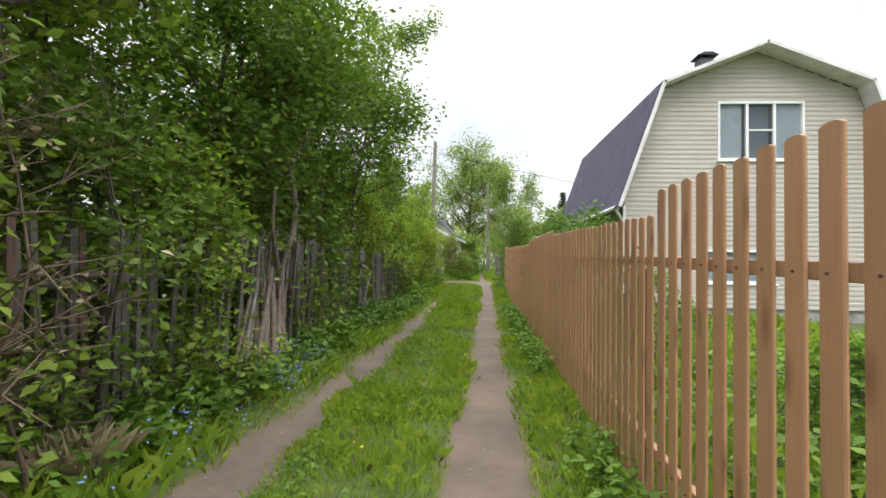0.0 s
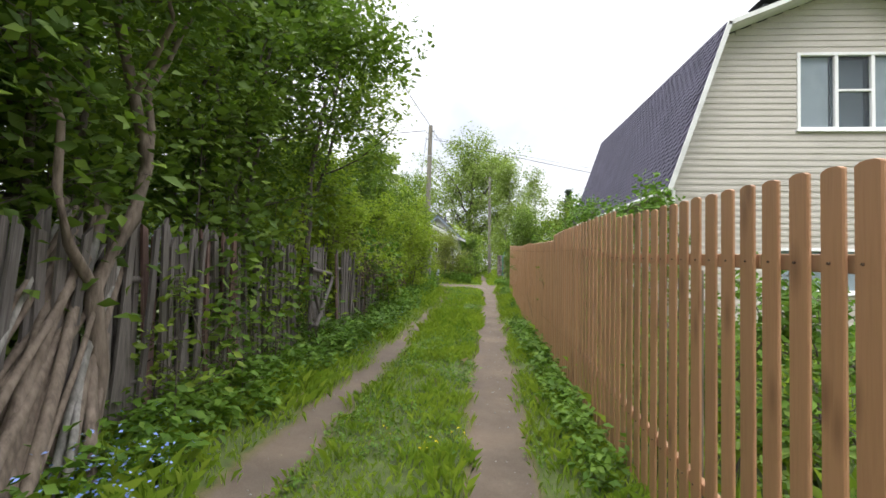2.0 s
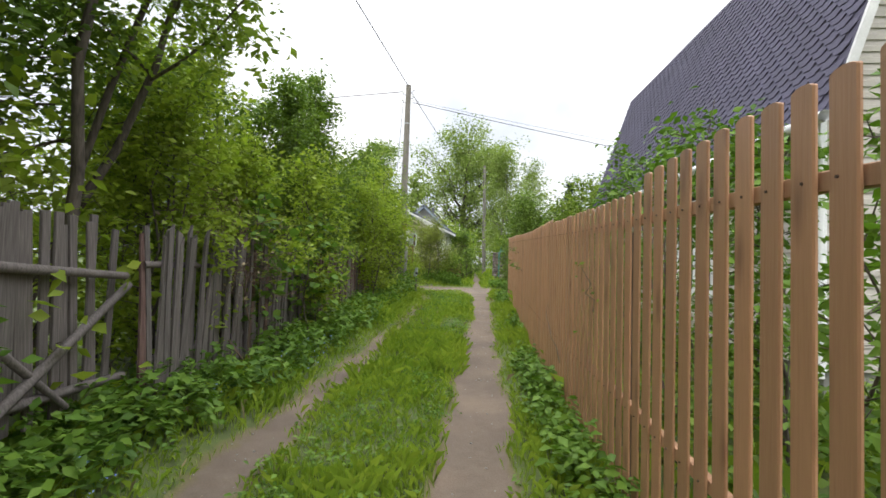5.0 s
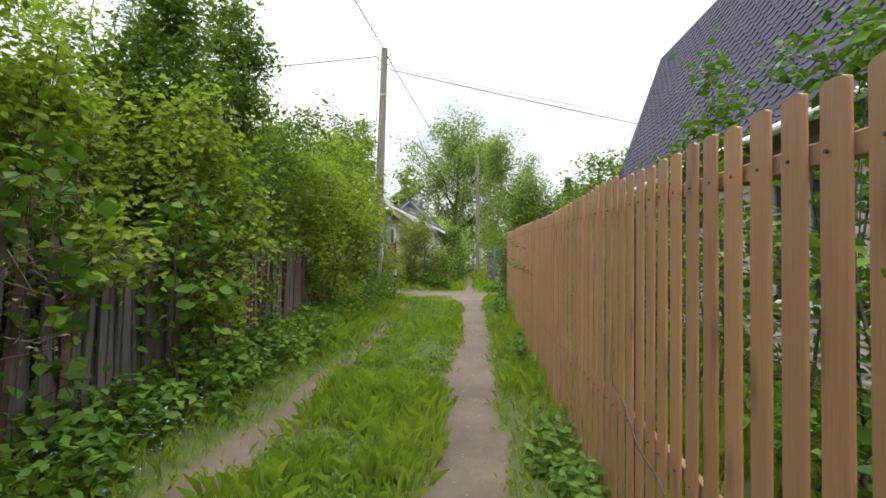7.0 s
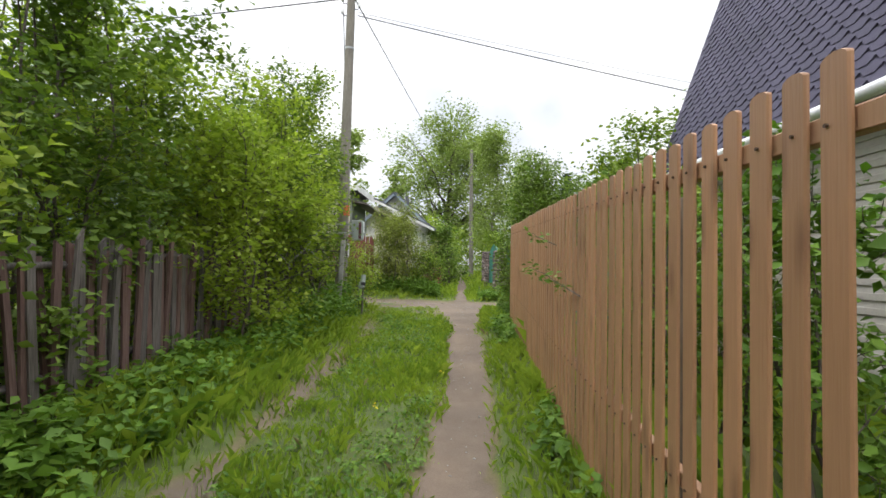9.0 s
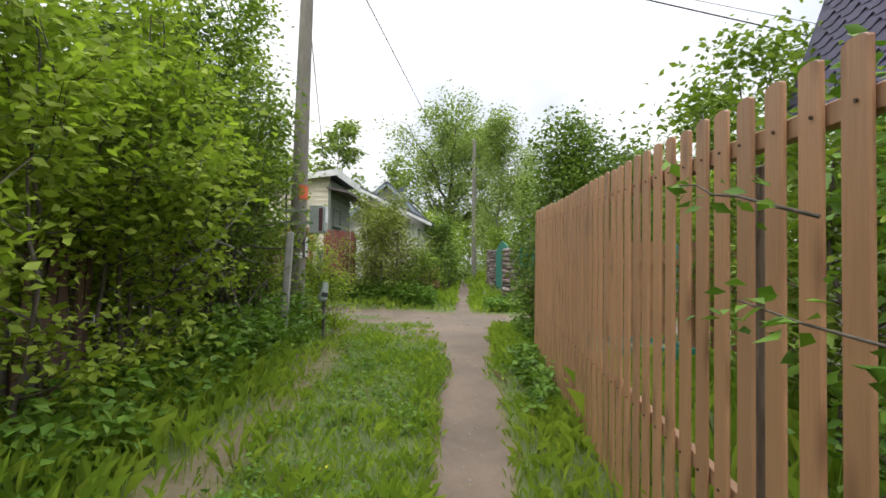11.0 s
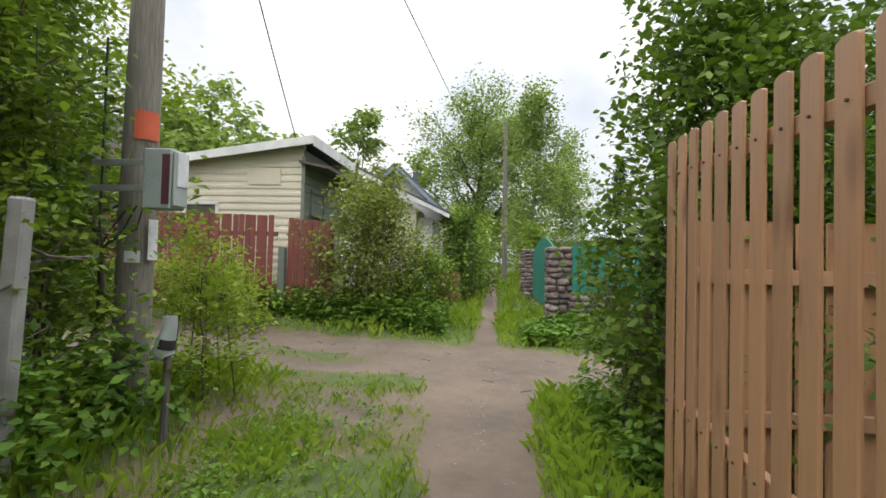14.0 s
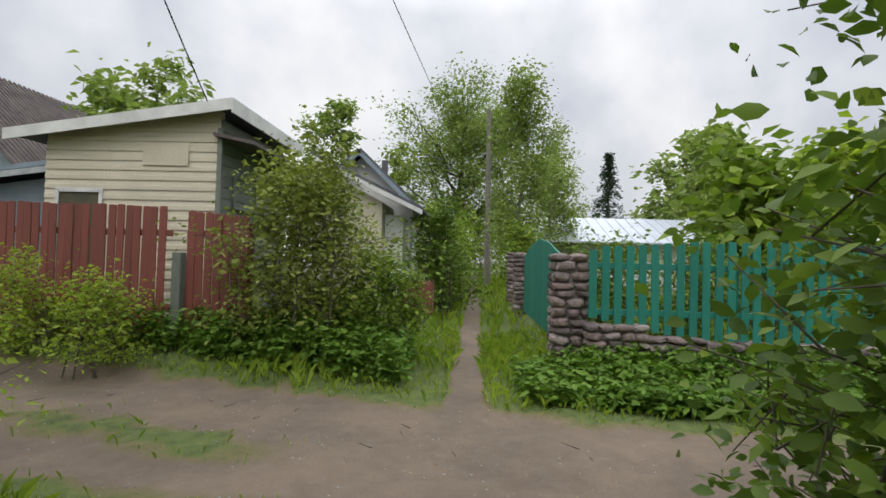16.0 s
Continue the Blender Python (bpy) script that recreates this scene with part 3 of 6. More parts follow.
def build_picket_fence():
    rng = random.Random(5)
    root = empty("picket_fence", (0.5, 10, 0))
    inv = Matrix.Translation((-0.5, -10, 0))
    me = picket_mesh("picket", PICKET, 0.098, 1.6, 0.010, 0.013, 0.004)
    screws = []
    for y in picket_places():
        x = fence_x(y)
        ang = math.degrees(math.atan2(fence_x(y + 0.3) - fence_x(y - 0.3), 0.6))
        foot = land_z(x, y) + 0.05
        top = fence_top(y) + rng.uniform(-0.006, 0.006)
        wide = float(np.interp(y, [9.8, 11, 12.5, 16.5, 19], [0.98, 0.90, 0.82, 0.78, 0.87]))
        share("picket", me, inv @ pose(x, y, foot, rng.uniform(-0.12, 0.12), rng.uniform(-0.07, 0.07), -ang + rng.uniform(-0.6, 0.6)) @ Matrix.Diagonal((1, wide, (top - foot) / 1.6, 1)), root)
        for zz in (rail_z(y), rail_z(y) - 1.0):
            screws.append((x - 0.0062, y + rng.uniform(-0.01, 0.02), zz))
    for n, dz in (("rail", 0.0), ("rail", -1.0)):
        ya = -2.7
        while ya < 22.1:
            yb = min(ya + 1.9, 22.12)
            def make(bm, ya=ya, yb=yb, dz=dz):
                a = []
                for yy in (ya, yb - 0.004):
                    xx, zz = fence_x(yy) + 0.011, rail_z(min(max(yy, ya + 0.01), yb - 0.01)) + dz
                    a.append([bm.verts.new(p) for p in ((xx, yy, zz - 0.026), (xx + 0.034, yy, zz - 0.026), (xx + 0.034, yy, zz + 0.026), (xx, yy, zz + 0.026))])
                bm.faces.new(a[0])
                bm.faces.new(a[1])
                for i in range(4):
                    bm.faces.new((a[0][i], a[0][(i + 1) % 4], a[1][(i + 1) % 4], a[1][i]))
            ob = share(n, bm_mesh("rail", RAIL, make, 0.003), inv, root)
            ya = yb
    for yp in np.arange(-1.5, 22.3, 2.36):
        xp = fence_x(yp) + 0.085
        ob = share("post", bm_mesh("post", BARK_BROWN, lambda bm: block(bm, xp - 0.02, xp + 0.02, yp - 0.02, yp + 0.02, land_z(xp, yp) - 0.1, rail_z(yp) - 0.05), 0.004), inv, root)
    sv, sf = [], []
    for (x, y0, z) in screws:
        b = len(sv)
        ring = [(x - 0.004, y0 + 0.0045 * math.cos(a), z + 0.0045 * math.sin(a)) for a in np.linspace(0, 2 * math.pi, 6, endpoint=False)]
        back = [(x + 0.004, p[1], p[2]) for p in ring]
        sv += ring + back
        sf.append(tuple(range(b, b + 6)))
        sf += [(b + i, b + (i + 1) % 6, b + 6 + (i + 1) % 6, b + 6 + i) for i in range(6)]
    so = mesh_ob("screw_heads", sv, sf, SCREW, root)
    so.matrix_basis = inv
    tagged(so, kind="stuff")
    # the return of the fence behind the corner
    x = 0.95
    while x < 4.2:
        share("picket", me, inv @ pose(x, 22.24, land_z(x, 22.24) + 0.05, 0, 0, 90) @ Matrix.Diagonal((1, 1, 0.84, 1)), root)
        x += 0.131
    for zz in (0.85, 1.50):
        share("rail", bm_mesh("rail", RAIL, lambda bm: block(bm, 0.90, 4.3, 22.19, 22.225, zz - 0.035, zz + 0.035), 0.003), inv, root)
    tagged(root, "brown stained wooden picket fence with domed pickets", "fence", kind="structure")


def rail_z(y):
    return float(np.interp(y, [-3, 1.5, 2.9, 3.7, 6.9, 7.3, 11.3, 14, 20.5, 22.3], [1.24, 1.29, 1.33, 1.35, 1.42, 1.50, 1.58, 1.665, 1.89, 1.95]))


build_picket_fence()


# ---- old grey fence on the other side of the lane ----
def build_old_fence():
    rng = random.Random(11)
    root = empty("old_picket_fence", (-2.9, 10, 0))
    inv = Matrix.Translation((2.9, -10, 0))
    forms = []
    for k in range(6):
        w = (0.058, 0.066, 0.076, 0.064, 0.072, 0.056)[k]
        cut = (0.0, 0.03, -0.03, 0.015, -0.015, 0.04)[k]
        def make(bm, w=w, cut=cut, k=k):
            rows = []
            for i, z in enumerate((0, 0.5, 1.0, 1.5)):
                o = 0.012 * math.sin(k * 1.7 + i * 1.3)
                a = w / 2 * (1 - 0.06 * i)
                zz = z
                rows.append([bm.verts.new((sx, o + sy, zz + (cut * (1 if sy > 0 else -1) if i == 3 else 0))) for sx, sy in ((-0.011, -a), (0.011, -a), (0.011, a), (-0.011, a))])
            bm.faces.new(rows[0])
            bm.faces.new(rows[3])
            for r, s in zip(rows, rows[1:]):
                for i in range(4):
                    bm.faces.new((r[i], r[(i + 1) % 4], s[(i + 1) % 4], s[i]))
        forms.append((bm_mesh("slat", GREY_WOOD, make), bm_mesh("slat", RED_OLD, make)))
    y = 0.4
    while y < 19.4:
        if 9.62 < y < 10.95 or rng.random() < 0.03:
            y += 0.08
            continue
        x = old_fence_x(y) + rng.uniform(-0.02, 0.02)
        red = 0.35 if 6.3 < y < 8.6 else (0.45 if 15 < y < 19.5 else 0.1)
        me = rng.choice(forms)[1 if rng.random() < red else 0]
        h = np.interp(y, [0, 7, 9.6, 13, 16, 21], [1.45, 1.56, 1.5, 1.36, 1.28, 1.2]) + rng.uniform(-0.10, 0.06)
        lean = 3 * math.sin(y * 0.9) + rng.uniform(-2.5, 2.5)
        share("slat", me, inv @ pose(x, y, land_z(x, y) - 0.02, lean, rng.uniform(-3, 3), rng.uniform(-8, 8)) @ Matrix.Diagonal((1, 1, h / 1.5, 1)), root)
        y += 0.11 if y < 5 else 0.060
    for a, b in ((0.3, 3.2), (3.2, 6.4), (6.4, 9.6), (11.0, 14.2), (14.2, 17.4), (17.4, 19.4)):
        for zz in (0.42, 1.15):
            pa = np.array([old_fence_x(a) - 0.045, a, land_z(-3, a) + zz])
            pb = np.array([old_fence_x(b) - 0.045, b, land_z(-3, b) + zz - 0.05])
            t = tubes("rail", GREY_WOOD, [([pa, (pa + pb) / 2 + np.array([0, 0, -0.02]), pb], [0.03, 0.027, 0.03])], root, 6)
            t.matrix_basis = inv
        t = tubes("post", GREY_WOOD, [([(old_fence_x(b) - 0.1, b, land_z(-3, b) - 0.1), (old_fence_x(b) - 0.12, b + 0.02, land_z(-3, b) + 1.5)], [0.055, 0.05])], root, 7)
        t.matrix_basis = inv
    tagged(root, "old leaning grey slat fence, weathered and partly red", "fence", kind="structure")


def build_old_gate():
    rng = random.Random(3)
    root = empty("old_gate", (-2.72, 10.28, land_z(-2.7, 10.3)))
    for i in range(13):
        yy = -0.62 + i * 0.097
        def make(bm):
            block(bm, -0.010, 0.010, -0.036, 0.036, 0.25 + rng.uniform(-0.05, 0.12), 1.47 + rng.uniform(-0.06, 0.04))
        share("slat", bm_mesh("slat", GREY_WOOD, make, 0.003), pose(-0.10 - yy * 0.14, yy, 0, rng.uniform(-5, 5), 0, 8), root)
    for za, zb in ((1.17, 1.08), (0.42, 0.36)):
        t = tubes("bar", GREY_WOOD, [([(0.02, -0.68, za), (-0.10, 0.64, zb)], [0.034, 0.03])], root, 6)
    tubes("brace", GREY_WOOD, [([(0.04, -0.5, 0.38), (-0.06, 0.62, 1.02)], [0.032, 0.028])], root, 6)
    tubes("brace", GREY_WOOD, [([(0.05, -0.62, 0.86), (-0.02, 0.05, 0.30)], [0.026, 0.02])], root, 6)
    tagged(root, "broken grey slat gate sagging on its braces", "gate")


def build_stick_pile():
    rng = random.Random(21)
    root = empty("stick_pile", (-2.75, 5.3, land_z(-2.75, 5.3)))
    for i in range(34):
        b = rng.random()
        foot = np.array([0.22 - 0.35 * rng.random(), -0.62 + 1.0 * b + rng.uniform(-0.1, 0.1), 0.02])
        top = np.array([-0.28 + rng.uniform(-0.12, 0.12), 0.72 + 0.34 * b + rng.uniform(-0.16, 0.16), 1.35 + rng.uniform(-0.3, 0.42)])
        mid = (foot + top) / 2 + np.array([rng.uniform(-0.03, 0.03), rng.uniform(-0.03, 0.03), rng.uniform(-0.02, 0.03)])
        r = rng.uniform(0.018, 0.040)
        tubes("pole", BARK_GREY if rng.random() < 0.25 else BARK_BROWN, [([foot, mid, top], [r, r * 0.9, r * 0.7])], root, 6)
    tagged(root, "heap of grey poles leaning on the old fence", "stick pile")


build_old_fence()
build_old_gate()
build_stick_pile()


# ---- clapboard walls ----
def clapboards(parent, mat, facing, plane, lo, hi, span, pitch, openings=(), name="siding_board"):
    """Lapped boards from lo to hi; span(z) gives the ends along the wall; openings are (a, b, z0, z1). facing '-y' or '+x' or '-x'."""
    z = lo
    while z < hi - 0.02:
        z1 = min(z + pitch, hi)
        a, b = span((z + z1) / 2)
        cuts = [(a, b)]
        for oa, ob_, o0, o1 in openings:
            if z1 > o0 + 0.02 and z < o1 - 0.02:
                nxt = []
                for ca, cb in cuts:
                    if ob_ <= ca or oa >= cb:
                        nxt.append((ca, cb))
                        continue
                    if oa > ca:
                        nxt.append((ca, oa))
                    if ob_ < cb:
                        nxt.append((ob_, cb))
                cuts = nxt
        for ca, cb in cuts:
            if cb - ca < 0.03:
                continue
            def make(bm, ca=ca, cb=cb, z=z, z1=z1):
                sec = ((0.0, z), (0.020, z), (0.018, z + 0.45 * (z1 - z)), (0.012, z + 0.5 * (z1 - z)), (0.004, z1), (0.0, z1))
                rows = []
                for e in (ca, cb):
                    row = []
                    for d, zz in sec:
                        p = {"-y": (e, plane - d, zz), "+x": (plane + d, e, zz), "-x": (plane - d, e, zz)}[facing]
                        row.append(bm.verts.new(p))
                    rows.append(row)
                bm.faces.new(rows[0])
                bm.faces.new(rows[1])
                n = len(sec)
                for i in range(n):
                    bm.faces.new((rows[0][i], rows[0][(i + 1) % n], rows[1][(i + 1) % n], rows[1][i]))
            ob = new(name, bm_mesh(name, mat, make))
            ob.parent = parent
            ob.location = -Vector(parent.location)
        z = z1


def window(parent, facing, plane, a0, a1, z0, z1, sashes=3, fw=0.055, mat=WHITE, curtain=True):
    """Frame, mullions, panes and curtains in an opening of a wall."""
    win = empty("window", (0, 0, 0))
    win.parent = parent
    win.location = -Vector(parent.location)
    sgn = -1 if facing == "-y" else (1 if facing == "+x" else -1)

    def bar(n, m, u0, u1, v0, v1, d0, d1, bev=0.004):
        lo, hi = sorted((plane + sgn * d0, plane + sgn * d1))
        if facing == "-y":
            me = bm_mesh(n, m, lambda bm: block(bm, u0, u1, lo, hi, v0, v1), bev)
        else:
            me = bm_mesh(n, m, lambda bm: block(bm, lo, hi, u0, u1, v0, v1), bev)
        o = new(n, me)
        o.parent = win
        return o
    bar("frame", mat, a0, a0 + fw, z0, z1, -0.06, 0.035)
    bar("frame", mat, a1 - fw, a1, z0, z1, -0.06, 0.035)
    bar("frame", mat, a0 + fw, a1 - fw, z1 - fw, z1, -0.06, 0.034)
    bar("frame", mat, a0 + fw, a1 - fw, z0, z0 + fw, -0.06, 0.034)
    bar("sill", mat, a0 - 0.03, a1 + 0.03, z0 - 0.035, z0 - 0.003, -0.02, 0.07)
    w = (a1 - a0 - 2 * fw) / sashes
    for i in range(sashes):
        u = a0 + fw + i * w
        if i:
            bar("mullion", mat, u - 0.032, u + 0.032, z0 + fw, z1 - fw, -0.05, 0.025)
        p = bar("pane", GLASS, u + 0.033, u + w - 0.033, z0 + fw, z1 - fw, -0.032, -0.026, 0)
        p.visible_shadow = False
    return win, bar


# ---- house with the gambrel roof ----
def build_house():
    root = empty("gambrel_house", (6.17, 16.0, 0))
    cx, yf, yb = 6.17, 12.42, 20.3
    prof = [(2.95, 2.92), (3.90, 5.60), (6.17, 6.50), (8.44, 5.60), (9.39, 2.92)]

    def span(z):
        if z < 2.90:
            return (3.10, 9.24)
        if z < 5.58:
            k = (z - 2.90) / 2.68 * 0.91
            return (2.97 + k, 9.37 - k)
        k = (z - 5.58) / 0.94 * 2.31
        return (3.88 + k, 8.46 - k)
    body = [(3.10, 0.35), (9.24, 0.35), (9.24, 2.85), (8.38, 5.52), (6.17, 6.40), (3.96, 5.52), (3.10, 2.85)]
    upper = (5.27, 7.27, 3.89, 5.31)
    lower = (4.9, 6.6, 0.95, 1.75)

    # front wall in strips that leave the window openings free
    def wall_part(o):
        prism("wall", SIDING, o, "y", yf, yf + 0.15, root)
    wall_part([(3.10, 0.35), (9.24, 0.35), (9.24, 0.95), (3.10, 0.95)])
    wall_part([(3.10, 0.95), (4.9, 0.95), (4.9, 1.75), (3.10, 1.75)])
    wall_part([(6.6, 0.95), (9.24, 0.95), (9.24, 1.75), (6.6, 1.75)])
    wall_part([(3.10, 1.75), (9.24, 1.75), (9.24, 2.80), (9.39, 2.90), (9.054, 3.89), (3.286, 3.89), (2.95, 2.90), (3.10, 2.80)])
    wall_part([(3.286, 3.89), (5.27, 3.89), (5.27, 5.31), (3.768, 5.31)])
    wall_part([(7.27, 3.89), (9.054, 3.89), (8.572, 5.31), (7.27, 5.31)])
    wall_part([(3.768, 5.31), (8.572, 5.31), (8.48, 5.58), (6.17, 6.52), (3.86, 5.58)])
    prism("wall", SIDING, body, "y", yb - 0.15, yb, root)
    prism("floor_slab", DARK, [(3.25, 2.75), (9.09, 2.75), (9.09, 2.85), (3.25, 2.85)], "y", yf + 0.16, yb - 0.16, root)
    box("wall", SIDING, 9.09, 9.24, yf + 0.15, yb - 0.15, 0.35, 2.85, root)
    # side wall towards the lane, with one window
    w2 = (14.55, 15.75, 0.95, 2.35)
    for a, b, c, d in ((yf + 0.15, w2[0], 0.35, 2.85), (w2[1], yb - 0.15, 0.35, 2.85), (w2[0], w2[1], 0.35, w2[2]), (w2[0], w2[1], w2[3], 2.85)):
        box("wall", DARK, 3.10, 3.25, a, b, c, d, root, 0)
    box("foundation", CONCRETE, 3.14, 9.2, yf + 0.04, yb - 0.04, -0.1, 0.35, root)
    clapboards(root, SIDING, "-y", yf, 0.36, 6.50, span, 0.115, (upper, lower))
    clapboards(root, SIDING, "-x", 3.10, 0.36, 2.80, lambda z: (yf - 0.015, yb), 0.115, (w2,))
    _, bar = window(root, "-y", yf, *upper)
    bar("curtain", CURTAIN, 5.33, 5.86, 3.95, 5.25, -0.075, -0.065, 0)
    bar("curtain", CURTAIN, 6.64, 7.21, 3.95, 5.25, -0.075, -0.065, 0)
    bar("blind", BLUE_GREY, 5.98, 6.56, 3.95, 5.25, -0.20, -0.19, 0)
    bar("transom", WHITE, 5.93, 6.60, 4.60, 4.64, -0.05, 0.02)
    _, low_bar = window(root, "-y", yf, *lower, sashes=2)
    low_bar("curtain", CURTAIN, 4.96, 5.72, 1.01, 1.69, -0.075, -0.065, 0)
    low_bar("curtain", CURTAIN, 5.78, 6.54, 1.01, 1.69, -0.075, -0.065, 0)
    window(root, "-x", 3.10, *w2, sashes=2)
    # corner strips
    box("corner_trim", WHITE, 3.055, 3.12, yf - 0.032, yf + 0.05, 0.36, 2.80, root)
    # roof planes
    def slab(name, p, q, th, mat, y0=11.9, y1=20.62):
        n = np.array([-(q[1] - p[1]), q[0] - p[0]])
        n = n / np.linalg.norm(n) * th
        return prism(name, mat, [p, q, (q[0] - n[0], q[1] - n[1]), (p[0] - n[0], p[1] - n[1])], "y", y0, y1, root)
    L0, L1, PK, R1, R0 = (2.80, 2.72), (3.82, 5.67), (6.17, 6.60), (8.52, 5.67), (9.54, 2.72)
    for p, q in ((L0, L1), (L1, PK), (PK, R1), (R1, R0)):
        slab("roof", p, q, 0.05, SHINGLE, 11.92, 20.6)
    # white verge boards and soffits at the front
    for p, q in ((L0, L1), (L1, PK), (PK, R1), (R1, R0)):
        d = np.array([q[0] - p[0], q[1] - p[1]])
        n = np.array([d[1], -d[0]])
        n = n / np.linalg.norm(n)
        o = [p, q, (q[0] + n[0] * 0.076, q[1] + n[1] * 0.076), (p[0] + n[0] * 0.076, p[1] + n[1] * 0.076)]
        prism("verge_board", WHITE_OLD, o, "y", 11.885, 11.918, root)
        o2 = [(p[0] + n[0] * 0.055, p[1] + n[1] * 0.055), (q[0] + n[0] * 0.055, q[1] + n[1] * 0.055), (q[0] + n[0] * 0.075, q[1] + n[1] * 0.075), (p[0] + n[0] * 0.075, p[1] + n[1] * 0.075)]
        prism("soffit", WHITE_OLD, o2, "y", 11.92, 12.40, root)
    # gutter along the low eave
    t = tubes("gutter", WHITE, [([(2.76, 11.9, 2.68), (2.76, 20.6, 2.66)], [0.055, 0.055])], root, 8)
    t.location = -Vector(root.location)
    t = tubes("downpipe", WHITE, [([(2.78, 12.1, 2.66), (2.98, 12.3, 2.45), (3.03, 12.36, 2.3), (3.03, 12.36, 0.3)], [0.04] * 4)], root, 8)
    t.location = -Vector(root.location)
    # chimney
    box("chimney", SLATE, 5.50, 5.86, 13.85, 14.2, 6.1, 6.98, root)
    t = prism("chimney_cap", STEEL_DARK, [(5.40, 7.04), (5.96, 7.04), (5.80, 7.12), (5.56, 7.12)], "y", 13.75, 14.3, root)
    box("chimney_post", STEEL_DARK, 5.56, 5.60, 13.9, 13.94, 6.97, 7.05, root, 0)
    box("chimney_post", STEEL_DARK, 5.76, 5.80, 14.1, 14.14, 6.97, 7.05, root, 0)
    # shingle tabs on the slope that faces the lane
    d = np.array([L1[0] - L0[0], 0, L1[1] - L0[1]])
    ln = np.linalg.norm(d)
    d /= ln
    n = np.array([-d[2], 0, d[0]])
    rows, cols = int(ln / 0.10), int(8.6 / 0.21)

    def tab(p, w=0.21, h=0.125):
        """A hexagonal tab: origin at its top middle, lying on the slope."""
        pts = [(-w / 2, 0), (w / 2, 0), (w / 2, -h * 0.55), (w * 0.22, -h), (-w * 0.22, -h), (-w / 2, -h * 0.55)]
        low = [np.array([0, u, 0]) + d * v + n * (0.004 if v < -0.01 else 0.001) for u, v in pts]
        high = [np.array([0, u, 0]) + d * v + n * (0.016 if v < -0.01 else 0.004) for u, v in pts]
        return low + high
    tv = tab(None)
    tf = [(6, 7, 8, 9, 10, 11), (5, 4, 3, 2, 1, 0)] + [(i, (i + 1) % 6, 6 + (i + 1) % 6, 6 + i) for i in range(6)]
    tab_me = bpy.data.meshes.new("shingle")
    tab_me.from_pydata([tuple(v) for v in tv], [], tf)
    tab_me.materials.append(SHINGLE)
    rest_v, rest_f, made = [], [], 0
    off = np.array(root.location)
    for r in range(rows):
        for c in range(cols + 1):
            y = 12.06 + (c + 0.5 * (r % 2)) * 0.21
            if y > 20.5:
                continue
            p = np.array([L0[0], y, L0[1]]) + d * (0.125 + r * 0.10)
            if made < 300 and 12.0 < y < 16.6:
                share("shingle", tab_me, Matrix.Translation(p - off), root)
                made += 1
            else:
                b = len(rest_v)
                rest_v += [v + p - off for v in tv]
                rest_f += [tuple(i + b for i in f) for f in tf]
    tagged(mesh_ob("shingles", rest_v, rest_f, SHINGLE, root), kind="stuff")
    tagged(root, "beige sided house with a violet-grey shingled gambrel roof", "house")


build_house()


